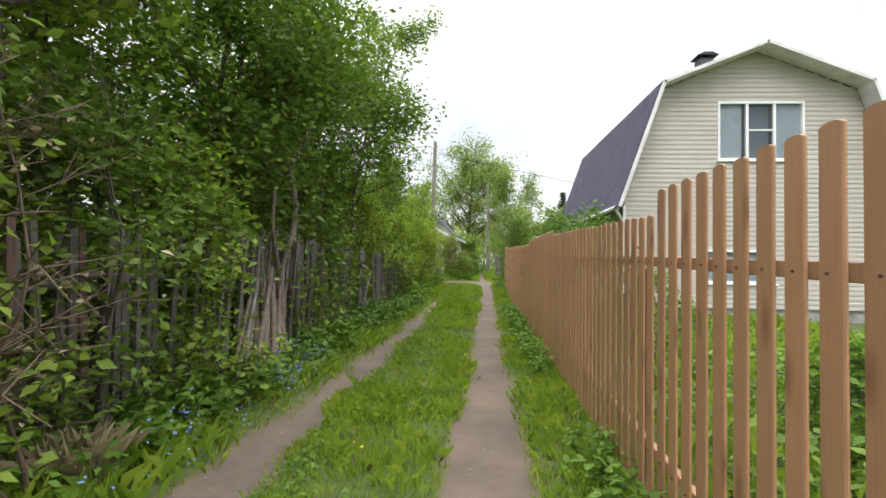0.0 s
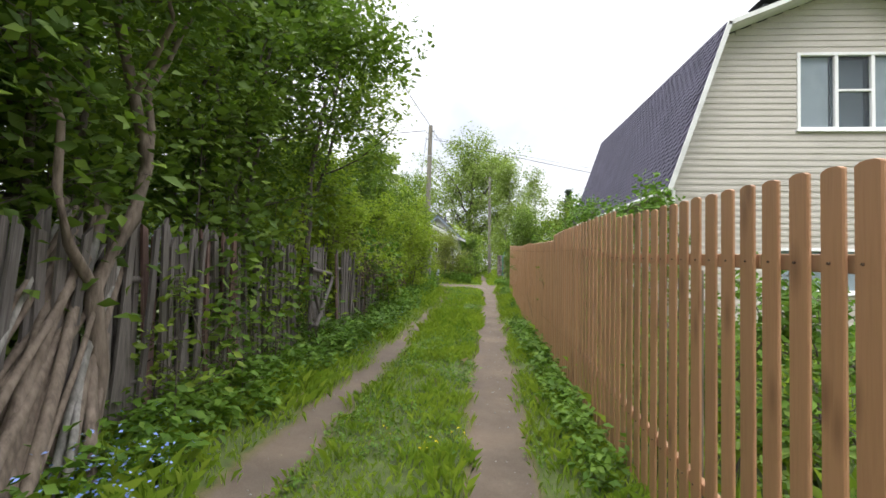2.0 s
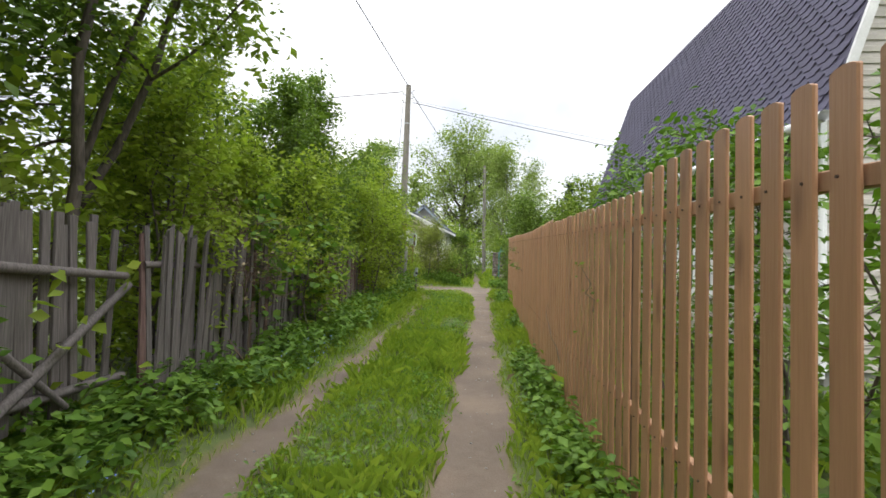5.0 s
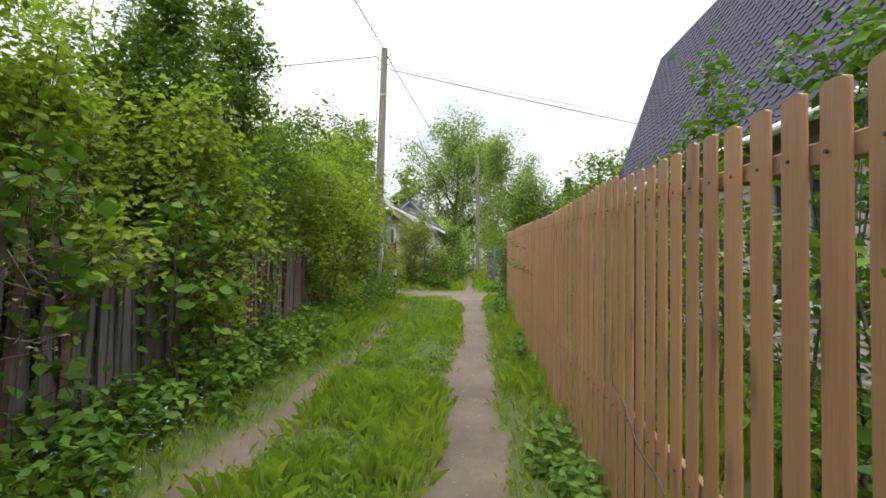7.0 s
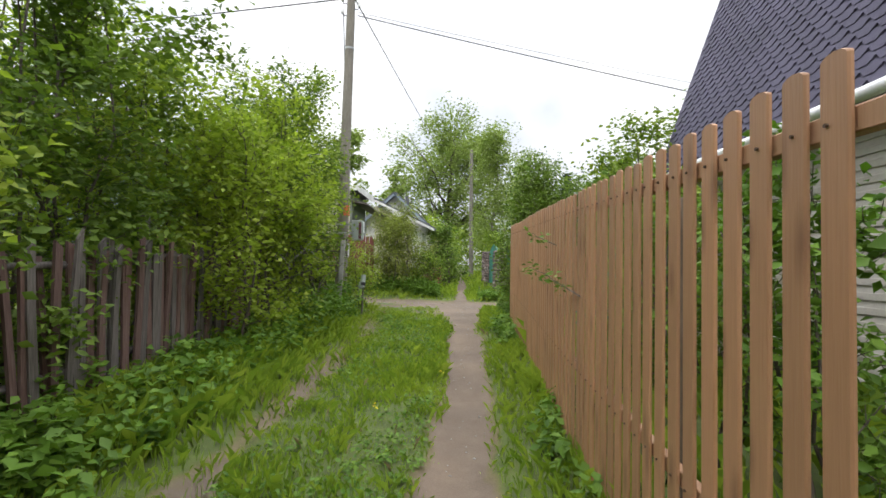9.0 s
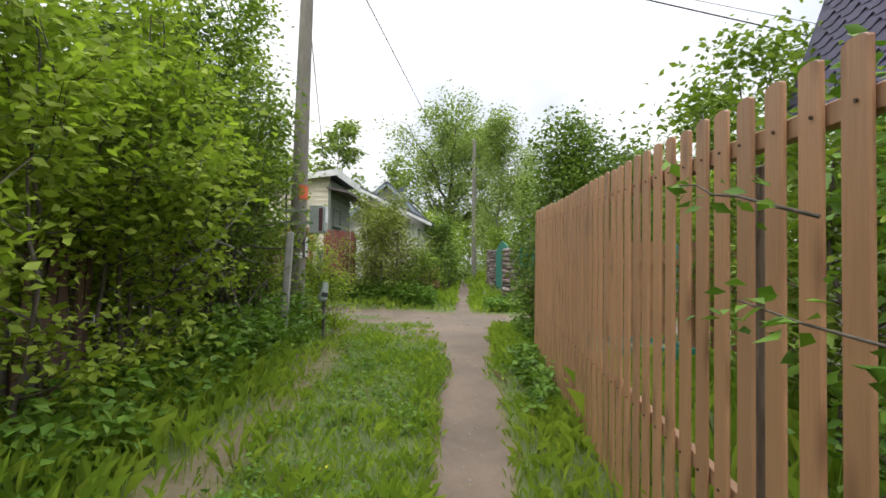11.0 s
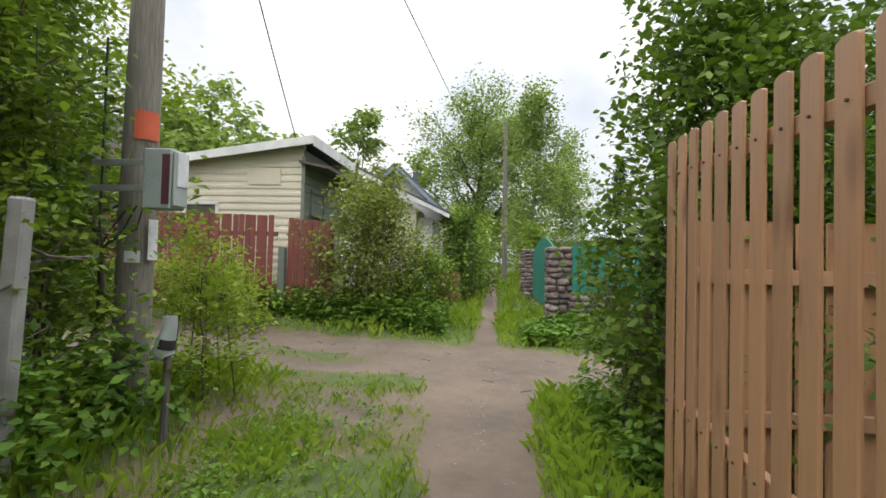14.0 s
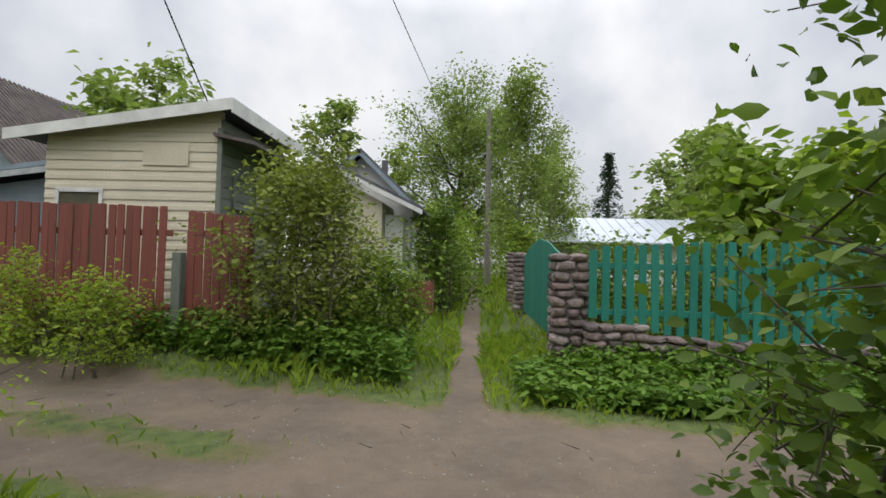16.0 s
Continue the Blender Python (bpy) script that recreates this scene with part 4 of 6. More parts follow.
# ---- shed, red fence and low house across the road ----
def build_shed():
    root = empty("garden_shed", (-4.9, 30.0, 0.5))
    x0, x1, y0, y1 = -6.2, -3.62, 29.0, 31.4
    prism("wall", CREAM, [(x0, 0.4), (x1, 0.4), (x1, 3.75), (x0, 3.39)], "y", y0, y0 + 0.1, root)
    prism("wall", GREEN_GREY, [(x0, 0.4), (x1, 0.4), (x1, 3.62), (x0, 3.30)], "y", y1 - 0.1, y1, root)
    box("wall", GREEN_GREY, x1 - 0.08, x1, y0 + 0.1, y1 - 0.1, 0.4, 3.60, root, 0)
    box("wall", CREAM, x0, x0 + 0.08, y0 + 0.1, y1 - 0.1, 0.4, 3.28, root, 0)
    clapboards(root, CREAM, "-y", y0, 0.5, 3.74, lambda z: (x0 if z < 3.36 else x0 + (z - 3.36) / 0.36 * 2.5, x1), 0.14, ((-5.99, -5.35, 0.5, 2.58),))
    for z in np.arange(0.6, 3.5, 0.16):
        box("side_board", GREEN_GREY, x1, x1 + 0.018, y0 - 0.0, y1, z, z + 0.152, root, 0.003)
    box("corner_post", GREEN_GREY, x1 - 0.02, x1 + 0.05, y0 - 0.05, y0 - 0.021, 0.4, 3.5, root)
    box("door", DARK_GREEN, -5.97, -5.37, y0 - 0.012, y0 - 0.002, 0.5, 2.55, root)
    for a, b, c, d in ((-6.03, -5.97, 0.5, 2.61), (-5.37, -5.31, 0.5, 2.61), (-5.97, -5.37, 2.55, 2.61)):
        box("door_trim", WHITE_OLD, a, b, y0 - 0.034, y0 - 0.022, c, d, root)
    box("hatch", CREAM, -4.74, -4.06, y0 - 0.036, y0 - 0.024, 2.95, 3.27, root, 0.003)
    # roof sheet rising to the lane side
    def roof(name, mat, dz, th, xa, xb, ya, yb):
        def zz(x):
            return 3.40 + (x - x0) / (x1 - x0) * 0.36 + dz
        return prism(name, mat, [(xa, zz(xa)), (xb, zz(xb)), (xb, zz(xb) + th), (xa, zz(xa) + th)], "y", ya, yb, root)
    roof("roof_deck", SLATE, 0.0, 0.05, x0 - 0.45, x1 + 0.26, y0 - 0.22, y1 + 0.2)
    roof("fascia", WHITE_OLD, -0.09, 0.16, x0 - 0.46, x1 + 0.27, y0 - 0.245, y0 - 0.222)
    box("fascia", WHITE_OLD, x1 + 0.262, x1 + 0.285, y0 - 0.24, y1 + 0.2, 3.66, 3.87, root)
    # lower canopy over the side wall
    prism("canopy", SLATE_BROWN, [(x1 - 0.05, 3.42), (x1 + 0.55, 3.30), (x1 + 0.55, 3.25), (x1 - 0.05, 3.37)], "y", y0 - 0.12, y1 + 2.2, root)
    _, bar = window(root, "+x", x1 + 0.018, 29.35, 30.15, 2.42, 2.92, sashes=1, mat=GREEN_GREY)
    tagged(root, "small cream clapboard shed with a shallow white-edged roof", "shed")


def build_red_fence():
    rng = random.Random(8)
    root = empty("red_fence", (-4.5, 28.0, 0.5))
    me = picket_mesh("picket", RED_WOOD, 0.092, 1.6, 0.018, 0.006, 0.003)
    me2 = picket_mesh("picket", RED_WOOD, 0.098, 1.6, 0.018, 0.03, 0.003)

    def run(xa, xb, y, top_a, top_b, step, m, slope=0.0):
        x = xa
        while x < xb:
            f = (x - xa) / (xb - xa)
            yy = y + slope * (x - xa)
            foot = land_z(x, yy) + 0.03
            h = top_a + (top_b - top_a) * f + rng.uniform(-0.01, 0.01) - foot
            share("picket", m, Matrix.Translation((4.5, -28.0, -0.5)) @ pose(x, yy, foot, rng.uniform(-0.5, 0.5), rng.uniform(-0.6, 0.6), 90) @ Matrix.Diagonal((1, 1, h / 1.6, 1)), root)
            x += step
    run(-10.2, -3.70, 28.0, 2.36, 2.27, 0.107, me)
    run(-3.44, -2.74, 28.05, 2.23, 2.19, 0.112, me2)
    for zz in (1.05, 1.95):
        box("rail", RED_WOOD, -10.3, -3.66, 28.012, 28.05, zz - 0.04, zz + 0.04, root)
        box("rail", RED_WOOD, -3.5, -2.7, 28.062, 28.10, zz - 0.04, zz + 0.04, root)
    box("post", GREEN_GREY, -3.62, -3.50, 27.96, 28.08, 0.4, 1.72, root, 0.01)
    box("post", RED_WOOD, -2.78, -2.70, 28.11, 28.19, 0.4, 2.1, root, 0.01)
    tagged(root, "red-brown painted picket fence with pale gaps", "fence", kind="structure")


def build_low_house():
    root = empty("low_house", (-3.0, 35.0, 0.5))
    # gabled main part
    prism("wall", WHITE_OLD, [(-4.5, 0.4), (-1.55, 0.4), (-1.55, 3.05), (-2.93, 4.36), (-4.5, 3.05)], "y", 34.9, 40.0, root)
    for p, q in (((-1.20, 2.85), (-2.93, 4.48)), ((-2.93, 4.48), (-4.7, 2.85))):
        d = np.array([q[0] - p[0], q[1] - p[1]])
        n = np.array([d[1], -d[0]]) / np.linalg.norm(d) * 0.06
        prism("roof", SLATE, [p, q, (q[0] + n[0], q[1] + n[1]), (p[0] + n[0], p[1] + n[1])], "y", 34.55, 40.3, root)
        prism("verge_board", BLUE_GREY, [p, q, (q[0] - n[0] * 1.6, q[1] - n[1] * 1.6), (p[0] - n[0] * 1.6, p[1] - n[1] * 1.6)], "y", 34.52, 34.545, root)
    box("chimney", SLATE, -2.62, -2.46, 36.0, 36.16, 4.0, 4.52, root)
    # porch in front with a roof that falls to the lane
    prism("porch_wall", CREAM, [(-3.55, 0.4), (-2.05, 0.4), (-2.05, 3.0), (-3.55, 3.75)], "y", 33.2, 34.85, root)
    prism("porch_roof", SLATE, [(-3.6, 3.98), (-1.10, 2.80), (-1.10, 2.87), (-3.6, 4.06)], "y", 32.85, 34.5, root)
    prism("porch_verge", WHITE_OLD, [(-3.6, 3.88), (-1.10, 2.70), (-1.10, 2.80), (-3.6, 3.98)], "y", 32.83, 32.848, root)
    clapboards(root, WHITE, "-y", 33.6, 0.5, 2.75, lambda z: (-2.04, -1.62), 0.13)
    box("wall", WHITE_OLD, -2.04, -1.62, 33.61, 34.88, 0.4, 2.7, root)
    tagged(root, "low pale house with a dark slate gable and porch", "house")


def build_red_tub():
    root = empty("planter_box", (-1.1, 32.2, land_z(-1.1, 32.2)))
    for i in range(6):
        box("slat", RED_WOOD, -1.42 + i * 0.107, -1.42 + i * 0.107 + 0.098, 31.92, 31.945, 0.65, 1.28, root)
    box("side", RED_WOOD, -0.80, -0.775, 31.95, 32.5, 0.65, 1.28, root)
    box("side", RED_WOOD, -1.42, -1.395, 31.95, 32.5, 0.65, 1.28, root)
    box("back", RED_WOOD, -1.39, -0.81, 32.47, 32.5, 0.65, 1.28, root)
    t = tubes("rim", STEEL_DARK, [([(-1.4, 31.97, 1.28), (-1.35, 31.95, 1.40), (-0.85, 31.95, 1.42), (-0.78, 32.0, 1.28)], [0.02] * 4)], root, 6)
    t.location = -Vector(root.location)
    tagged(root, "faded red board planter box with a dark rim", "planter")


def build_far_roofs():
    root = empty("brown_roof_house", (-21, 42, 0.5))
    prism("wall", BLUE_GREY, [(-25.5, 0.3), (-17.0, 0.3), (-17.0, 5.0), (-21.2, 9.0), (-25.5, 5.0)], "y", 39.5, 50, root)
    for p, q in (((-16.4, 4.55), (-21.2, 9.2)), ((-21.2, 9.2), (-26.0, 4.55))):
        prism("roof", SLATE_BROWN, [p, q, (q[0], q[1] + 0.12), (p[0], p[1] + 0.12)], "y", 39.0, 50.5, root)
    for i in range(46):
        y = 39.02 + i * 0.25
        prism("roof_ridge", SLATE_BROWN, [(-16.42, 4.68), (-21.2, 9.32), (-21.2, 9.40), (-16.42, 4.75)], "y", y, y + 0.11, root)
    tagged(root, "house with a brown corrugated slate roof", "house")
    r2 = empty("lean_to", (-8.5, 30.8, 0.5))
    prism("wall", BLUE_GREY, [(-10.5, 0.4), (-6.35, 0.4), (-6.35, 3.05), (-10.5, 2.5)], "y", 30.2, 32.0, r2)
    prism("roof", BLUE_GREY, [(-10.8, 2.62), (-6.25, 3.22), (-6.25, 3.30), (-10.8, 2.70)], "y", 29.95, 32.2, r2)
    prism("verge", GALV, [(-10.8, 2.50), (-6.25, 3.10), (-6.25, 3.20), (-10.8, 2.60)], "y", 29.92, 29.945, r2)
    tagged(r2, "blue-grey lean-to with a flat sloping roof", "lean-to")
    r3 = empty("metal_roof_house", (7, 46, 0.5))
    box("wall", WHITE_OLD, 3.2, 14, 46, 52, 0.3, 2.8, r3)
    prism("roof", METAL_ROOF, [(45.3, 2.75), (49, 4.15), (52.7, 2.75), (52.7, 2.83), (49, 4.25), (45.3, 2.83)], "x", 2.6, 14.6, r3)
    for i in range(23):
        x = 2.8 + i * 0.52
        prism("roof_rib", METAL_ROOF, [(45.32, 2.84), (48.98, 4.25), (48.98, 4.29), (45.32, 2.88)], "x", x, x + 0.05, r3)
    tagged(r3, "low house with a pale metal roof", "house")


build_shed()
build_red_fence()
build_low_house()
build_red_tub()
build_far_roofs()


# ---- stone pillars and teal fence ----
def stone_mesh(k):
    rng = random.Random(100 + k)
    def make(bm):
        bmesh.ops.create_icosphere(bm, subdivisions=2, radius=0.5)
        o = Vector((rng.uniform(0, 9), rng.uniform(0, 9), k))
        for v in bm.verts:
            c = v.co
            m = max(abs(c.x), abs(c.y), abs(c.z))
            v.co = c * (0.5 + 0.5 * 0.42 / m) * (1 + 0.22 * noise.noise(c * 2.2 + o))
    return bm_mesh("stone", STONE, make, 0, False)


STONES = [stone_mesh(k) for k in range(7)]


def stone_stack(root, x0, x1, y0, y1, z0, z1, rng, course=0.12):
    """Rough courses of stones round a mortar core."""
    off = Vector(root.location)
    box("core", MORTAR, x0 + 0.05, x1 - 0.05, y0 + 0.05, y1 - 0.05, z0, z1 - 0.04, root, 0)
    z = z0
    while z < z1 - 0.03:
        h = min(course * rng.uniform(0.75, 1.25), z1 - z + 0.03)
        for side in ("-y", "-x", "+x"):
            a, b = (x0, x1) if side == "-y" else (y0 + 0.08, y1)
            p = a + rng.uniform(-0.04, 0.02)
            while p < b - 0.02:
                w = min(rng.uniform(0.13, 0.26), b - p + 0.05)
                c = p + w / 2
                at = {"-y": (c, y0 + 0.07, z + h / 2), "-x": (x0 + 0.07, c, z + h / 2), "+x": (x1 - 0.07, c, z + h / 2)}[side]
                sc = (w * 1.12, 0.20, h * 1.12) if side == "-y" else (0.20, w * 1.12, h * 1.12)
                share("stone", rng.choice(STONES), Matrix.Translation(Vector(at) - off) @ pose(0, 0, 0, rng.uniform(-9, 9), rng.uniform(-9, 9), rng.uniform(-6, 6)) @ Matrix.Diagonal((*sc, 1)), root)
                p += w
        z += h


def build_stone_and_teal():
    rng = random.Random(17)
    first = None
    for x, y, top in ((1.13, 28.1, 1.84), (1.12, 33.0, 1.95), (1.16, 35.6, 1.98)):
        g = land_z(x, y)
        r = empty("stone_pillar", (x, y, g))
        stone_stack(r, x - 0.195, x + 0.195, y - 0.2, y + 0.22, g - 0.05, top, rng, 0.10)
        tagged(r, "rough field stone gate pillar", "pillar", "stone pillars by the path")
    g = land_z(1.15, 31)
    r = empty("teal_gate", (1.12, 30.6, g))
    out = [(28.5, g + 0.12), (32.7, g + 0.12), (32.7, 1.86), (31.6, 2.04), (30.5, 2.12), (29.5, 2.02), (28.5, 1.82)]
    def at(y):
        return float(np.interp(y, [28.5, 29.5, 30.5, 31.6, 32.7], [1.82, 2.02, 2.12, 2.04, 1.86]))
    y = 28.45
    while y < 32.65:
        prism("board", TEAL_WOOD, [(y, g + 0.1), (y + 0.138, g + 0.1), (y + 0.138, at(y + 0.138)), (y, at(y))], "x", 1.10, 1.122, r)
        y += 0.142
    for zz in (0.95, 1.65):
        box("rail", TEAL_WOOD, 1.125, 1.16, 28.4, 32.7, zz - 0.04, zz + 0.04, r)
    tagged(r, "teal painted board gate with an arched top", "gate")
    # fence to the side on a low stone wall
    w = empty("low_stone_wall", (2.8, 27.9, 0.5))
    def base_top(x):
        return float(np.interp(x, [1.3, 1.86, 2.5, 3.2, 5.6], [1.10, 0.96, 0.865, 0.87, 0.88]))
    for i in range(7):
        xa = 1.28 + i * 0.62
        stone_stack(w, xa, xa + 0.62, 27.72, 28.0, 0.45, base_top(xa + 0.31), rng, 0.11)
    tagged(w, "low rough field stone wall under the teal fence", "wall", kind="structure")
    f = empty("teal_fence", (2.8, 27.86, 0.9))
    me = picket_mesh("picket", TEAL_WOOD, 0.084, 1.0, 0.018, 0.01, 0.003)
    x = 1.35
    while x < 5.6:
        foot = base_top(x) + 0.03 + rng.uniform(-0.01, 0.01)
        top = float(np.interp(x, [1.3, 2.5, 3.5, 5.6], [1.89, 1.98, 2.01, 2.01])) + rng.uniform(-0.02, 0.02)
        share("picket", me, Matrix.Translation((-2.8, -27.86, -0.9)) @ pose(x, 27.84, foot, 0, rng.uniform(-1.5, 1.5), 90) @ Matrix.Diagonal((1, 1, top - foot, 1)), f)
        x += 0.137
    for zz in (1.18, 1.70):
        box("rail", TEAL_WOOD, 1.3, 5.7, 27.852, 27.885, zz - 0.035, zz + 0.035, f)
    for px in (2.9, 4.6):
        box("post", TEAL_WOOD, px, px + 0.06, 27.888, 27.94, 0.9, 1.85, f)
    tagged(f, "teal painted picket fence on a stone base", "fence", kind="structure")


build_stone_and_teal()


def build_raised_bed():
    """Low planked bed in the garden behind the brown fence."""
    root = empty("raised_bed", (1.6, 21.3, land_z(1.6, 21.3)))
    for i in range(2):
        z = 0.33 + i * 0.155
        box("plank", TEAL_WOOD, 1.0, 2.25, 21.0, 21.03, z, z + 0.148, root)
        box("plank", TEAL_WOOD, 1.0, 1.03, 21.03, 21.7, z, z + 0.148, root)
        box("plank", TEAL_WOOD, 2.22, 2.25, 21.03, 21.7, z, z + 0.148, root)
        box("plank", TEAL_WOOD, 1.0, 2.25, 21.7, 21.73, z, z + 0.148, root)
    for x in (1.035, 2.165):
        for y in (21.035, 21.645):
            box("post", GREY_WOOD, x, x + 0.05, y, y + 0.05, 0.25, 0.66, root)
    box("soil", MORTAR, 1.032, 2.218, 21.032, 21.698, 0.3, 0.57, root, 0)
    tagged(root, "low teal painted plank garden bed", "raised bed")


build_raised_bed()


# ---- utility pole, meter box, wires ----
POLE_TOP = Vector((-2.40, 23.05, 6.98))


def build_pole():
    g = land_z(-2.52, 23.05)
    root = empty("utility_pole", (-2.49, 23.05, g))
    h = 6.98 - g
    line = [(0, 0, -0.2), (0.02, 0, 1.5), (0.04, 0, 3.5), (0.09, 0, h)]
    tubes("shaft", POLE_WOOD, [(line, [0.122, 0.116, 0.102, 0.08])], root, 14)
    tubes("cap", POLE_WOOD, [([(0.09, 0, h - 0.002), (0.09, 0, h + 0.02)], [0.085, 0.03])], root, 14)
    for dz, sx in ((-0.22, 1), (-0.30, -1), (-0.42, 1), (-0.55, -1)):
        z = h + dz
        bx = 0.085
        tubes("bracket", STEEL_DARK, [([(bx, 0, z), (bx + sx * 0.15, -0.02, z - 0.01), (bx + sx * 0.17, -0.02, z + 0.07)], [0.009] * 3)], root, 6)
        tubes("insulator", WHITE_OLD, [([(bx + sx * 0.17, -0.02, z + 0.04), (bx + sx * 0.17, -0.02, z + 0.07), (bx + sx * 0.17, -0.02, z + 0.08), (bx + sx * 0.17, -0.02, z + 0.14)], [0.03, 0.034, 0.022, 0.02])], root, 8)
    tubes("band", GALV, [([(0.073, 0, h - 1.26), (0.074, 0, h - 1.22)], [0.097, 0.097])], root, 14)
    tagged(root, "weathered grey wooden utility pole with white insulators", "pole")
    b = empty("meter_box", (-2.12, 22.86, 1.82))
    box("cabinet", BOX_PAINT, -2.22, -2.03, 22.75, 22.91, 1.83, 2.22, b, 0.008)
    box("door", BOX_PAINT, -2.025, -2.005, 22.76, 22.90, 1.85, 2.20, b, 0.006)
    box("label", MAROON, -2.085, -2.035, 22.742, 22.749, 1.86, 2.18, b, 0)
    box("notice", PAPER, -2.003, -1.999, 22.78, 22.89, 1.98, 2.20, b, 0)
    for z in (1.97, 2.14):
        box("strap", GALV, -2.62, -2.222, 22.80, 22.83, z - 0.02, z + 0.02, b, 0.002)
    tagged(b, "grey-green steel meter box strapped to the pole", "meter box")
    t = mesh_ob("paper_notice", *curved_sheet(-2.46, 23.05, 0.114, -1.35, 0.1, 2.33, 2.53), ORANGE)
    tagged(t, "faded orange paper notice on the pole", "notice")
    t = mesh_ob("paper_notice", *curved_sheet(-2.46, 23.05, 0.122, -1.6, -0.8, 1.48, 1.56), PAPER)
    tagged(t, "torn white paper notice on the pole", "notice")
    t = mesh_ob("paper_notice", *curved_sheet(-2.46, 23.05, 0.126, -0.45, 0.2, 1.50, 1.78), PAPER)
    tagged(t, "long white paper notice on the pole", "notice")
    cab = empty("loose_cable", (-2.4, 22.9, 1.2))
    rng = random.Random(4)
    for i in range(3):
        pts = [(0.12 - i * 0.05, -0.05, 0.66), (0.10 - i * 0.09, -0.08, 0.5), (-0.05 - 0.05 * i, -0.12, 0.42 - 0.05 * i), (-0.16, -0.08, 0.52), (-0.2, -0.03, 1.2 + 0.3 * i)]
        tubes("strand", BLACK, [(pts, [0.008] * 5)], cab, 6)
    tagged(cab, "black cable looping down from the meter box", "cable")


def curved_sheet(cx, cy, r, a0, a1, z0, z1):
    n = 6
    v, f = [], []
    for k in range(2):
        for i in range(n + 1):
            a = a0 + (a1 - a0) * i / n
            for z in (z0, z1):
                rr = r + 0.004 * k
                v.append((cx + rr * math.cos(a), cy + rr * math.sin(a), z))
    m = 2 * (n + 1)
    for i in range(n):
        q = [2 * i, 2 * i + 2, 2 * i + 3, 2 * i + 1]
        f += [tuple(q), tuple(j + m for j in reversed(q))]
    return v, f


def wire(a, b, sag, r=0.010):
    a, b = Vector(a), Vector(b)
    pts = [tuple(a.lerp(b, t) - Vector((0, 0, 4 * sag * t * (1 - t)))) for t in np.linspace(0, 1, 25)]
    w = tubes("overhead_wire", BLACK, [(pts, [r] * 25)], None, 5)
    return tagged(w, "black overhead wire hung from the pole", "wire", "overhead wires")


build_pole()
PT = POLE_TOP
wire((-2.26, 23.05, 6.43), (6.6, 23.67, 4.72), 0.03, 0.011)
wire((-2.26, 23.05, 6.50), (6.6, 23.67, 4.98), 0.06, 0.005)
wire((6.6, 23.67, 4.72), (6.4, 20.30, 4.50), 0.02, 0.011)
wire((6.6, 23.67, 4.98), (6.4, 20.30, 4.56), 0.02, 0.005)
wire(PT + Vector((-0.16, 0, -0.2)), (-22, 25.6, 6.4), 0.12, 0.013)
wire(PT + Vector((-0.02, -0.1, -0.02)), (-5.6, -14, 7.3), 0.25, 0.012)
wire(PT + Vector((0.02, 0.1, -0.10)), (-1.7, 64, 12.4), 0.1, 0.013)
wire(PT + Vector((-0.16, 0, -0.45)), (-3.68, 28.72, 3.80), 0.08, 0.009)


def build_far_pole():
    r = empty("utility_pole", (0.72, 45, land_z(0.72, 45)))
    tubes("shaft", POLE_WOOD, [([(0, 0, -0.2), (-0.1, 0, 8.3)], [0.16, 0.10])], r, 10)
    tagged(r, "far weathered utility pole beside the path", "pole")
    p = empty("concrete_post", (-2.25, 21.9, land_z(-2.25, 21.9)))
    me = bm_mesh("shaft", CONCRETE, lambda bm: block(bm, -0.042, 0.042, -0.042, 0.042, -0.1, 1.40), 0.012)
    o = new("shaft", me)
    o.parent = p
    o.rotation_euler = (0, radians(2.5), radians(12))
    tagged(p, "pale stained concrete post in the hedge", "post")
    b = empty("plastic_bottle_post", (-1.98, 22.7, land_z(-1.98, 22.7)))
    tubes("stake", GREY_WOOD, [([(0, 0, -0.05), (0.02, 0, 0.78)], [0.022, 0.02])], b, 6)
    tubes("wrap", BOX_PAINT, [([(0, 0, 0.54), (-0.02, 0, 0.58), (0.0, 0, 0.65), (0.02, 0, 0.72), (0.02, 0, 0.80)], [0.06, 0.065, 0.055, 0.045, 0.042])], b, 9)
    tubes("print", STEEL_DARK, [([(0.001, -0.004, 0.60), (0.012, -0.004, 0.66)], [0.0585, 0.052])], b, 9)
    tagged(b, "short stake wrapped in grey and white plastic", "marker")


build_far_pole()


# ---- trees and shrubs ----
def put(name, x, y, seed, *a, **k):
    return plant(name, (x, y, land_z(x, y)), seed, *a, **k)


HEDGE = "thicket along the old fence"
# tall multi-stemmed trees behind the old fence
for i, (x, y, h, sp, n, mat) in enumerate([
    (-4.3, 0.8, 6.4, 1.9, 14000, LEAF), (-4.2, 3.2, 6.8, 1.9, 16000, LEAF), (-3.9, 6.2, 6.6, 1.9, 17000, LEAF_DARK), (-4.0, 8.9, 6.4, 1.9, 17000, LEAF_DARK),
    (-6.4, 7.4, 7.4, 2.4, 11000, LEAF), (-6.6, 2.0, 7.4, 2.4, 11000, LEAF_YELLOW), (-9.6, 23.0, 9.5, 2.6, 9000, LEAF_DARK), (-5.4, 4.8, 7.0, 2.0, 11000, LEAF_DARK), (-5.1, 11.0, 6.8, 1.9, 14000, LEAF_DARK)]):
    put("hedgerow_tree", x, y, 40 + i, h, sp, 4, int(n * 1.02), 0.098, mat, "dense multi-stemmed green tree behind the old fence", "tree", HEDGE, low=0.32, limbs=9, twigs=6, r0=0.055, sigma=0.15, lean=(0.55, 0), clump=0.6)
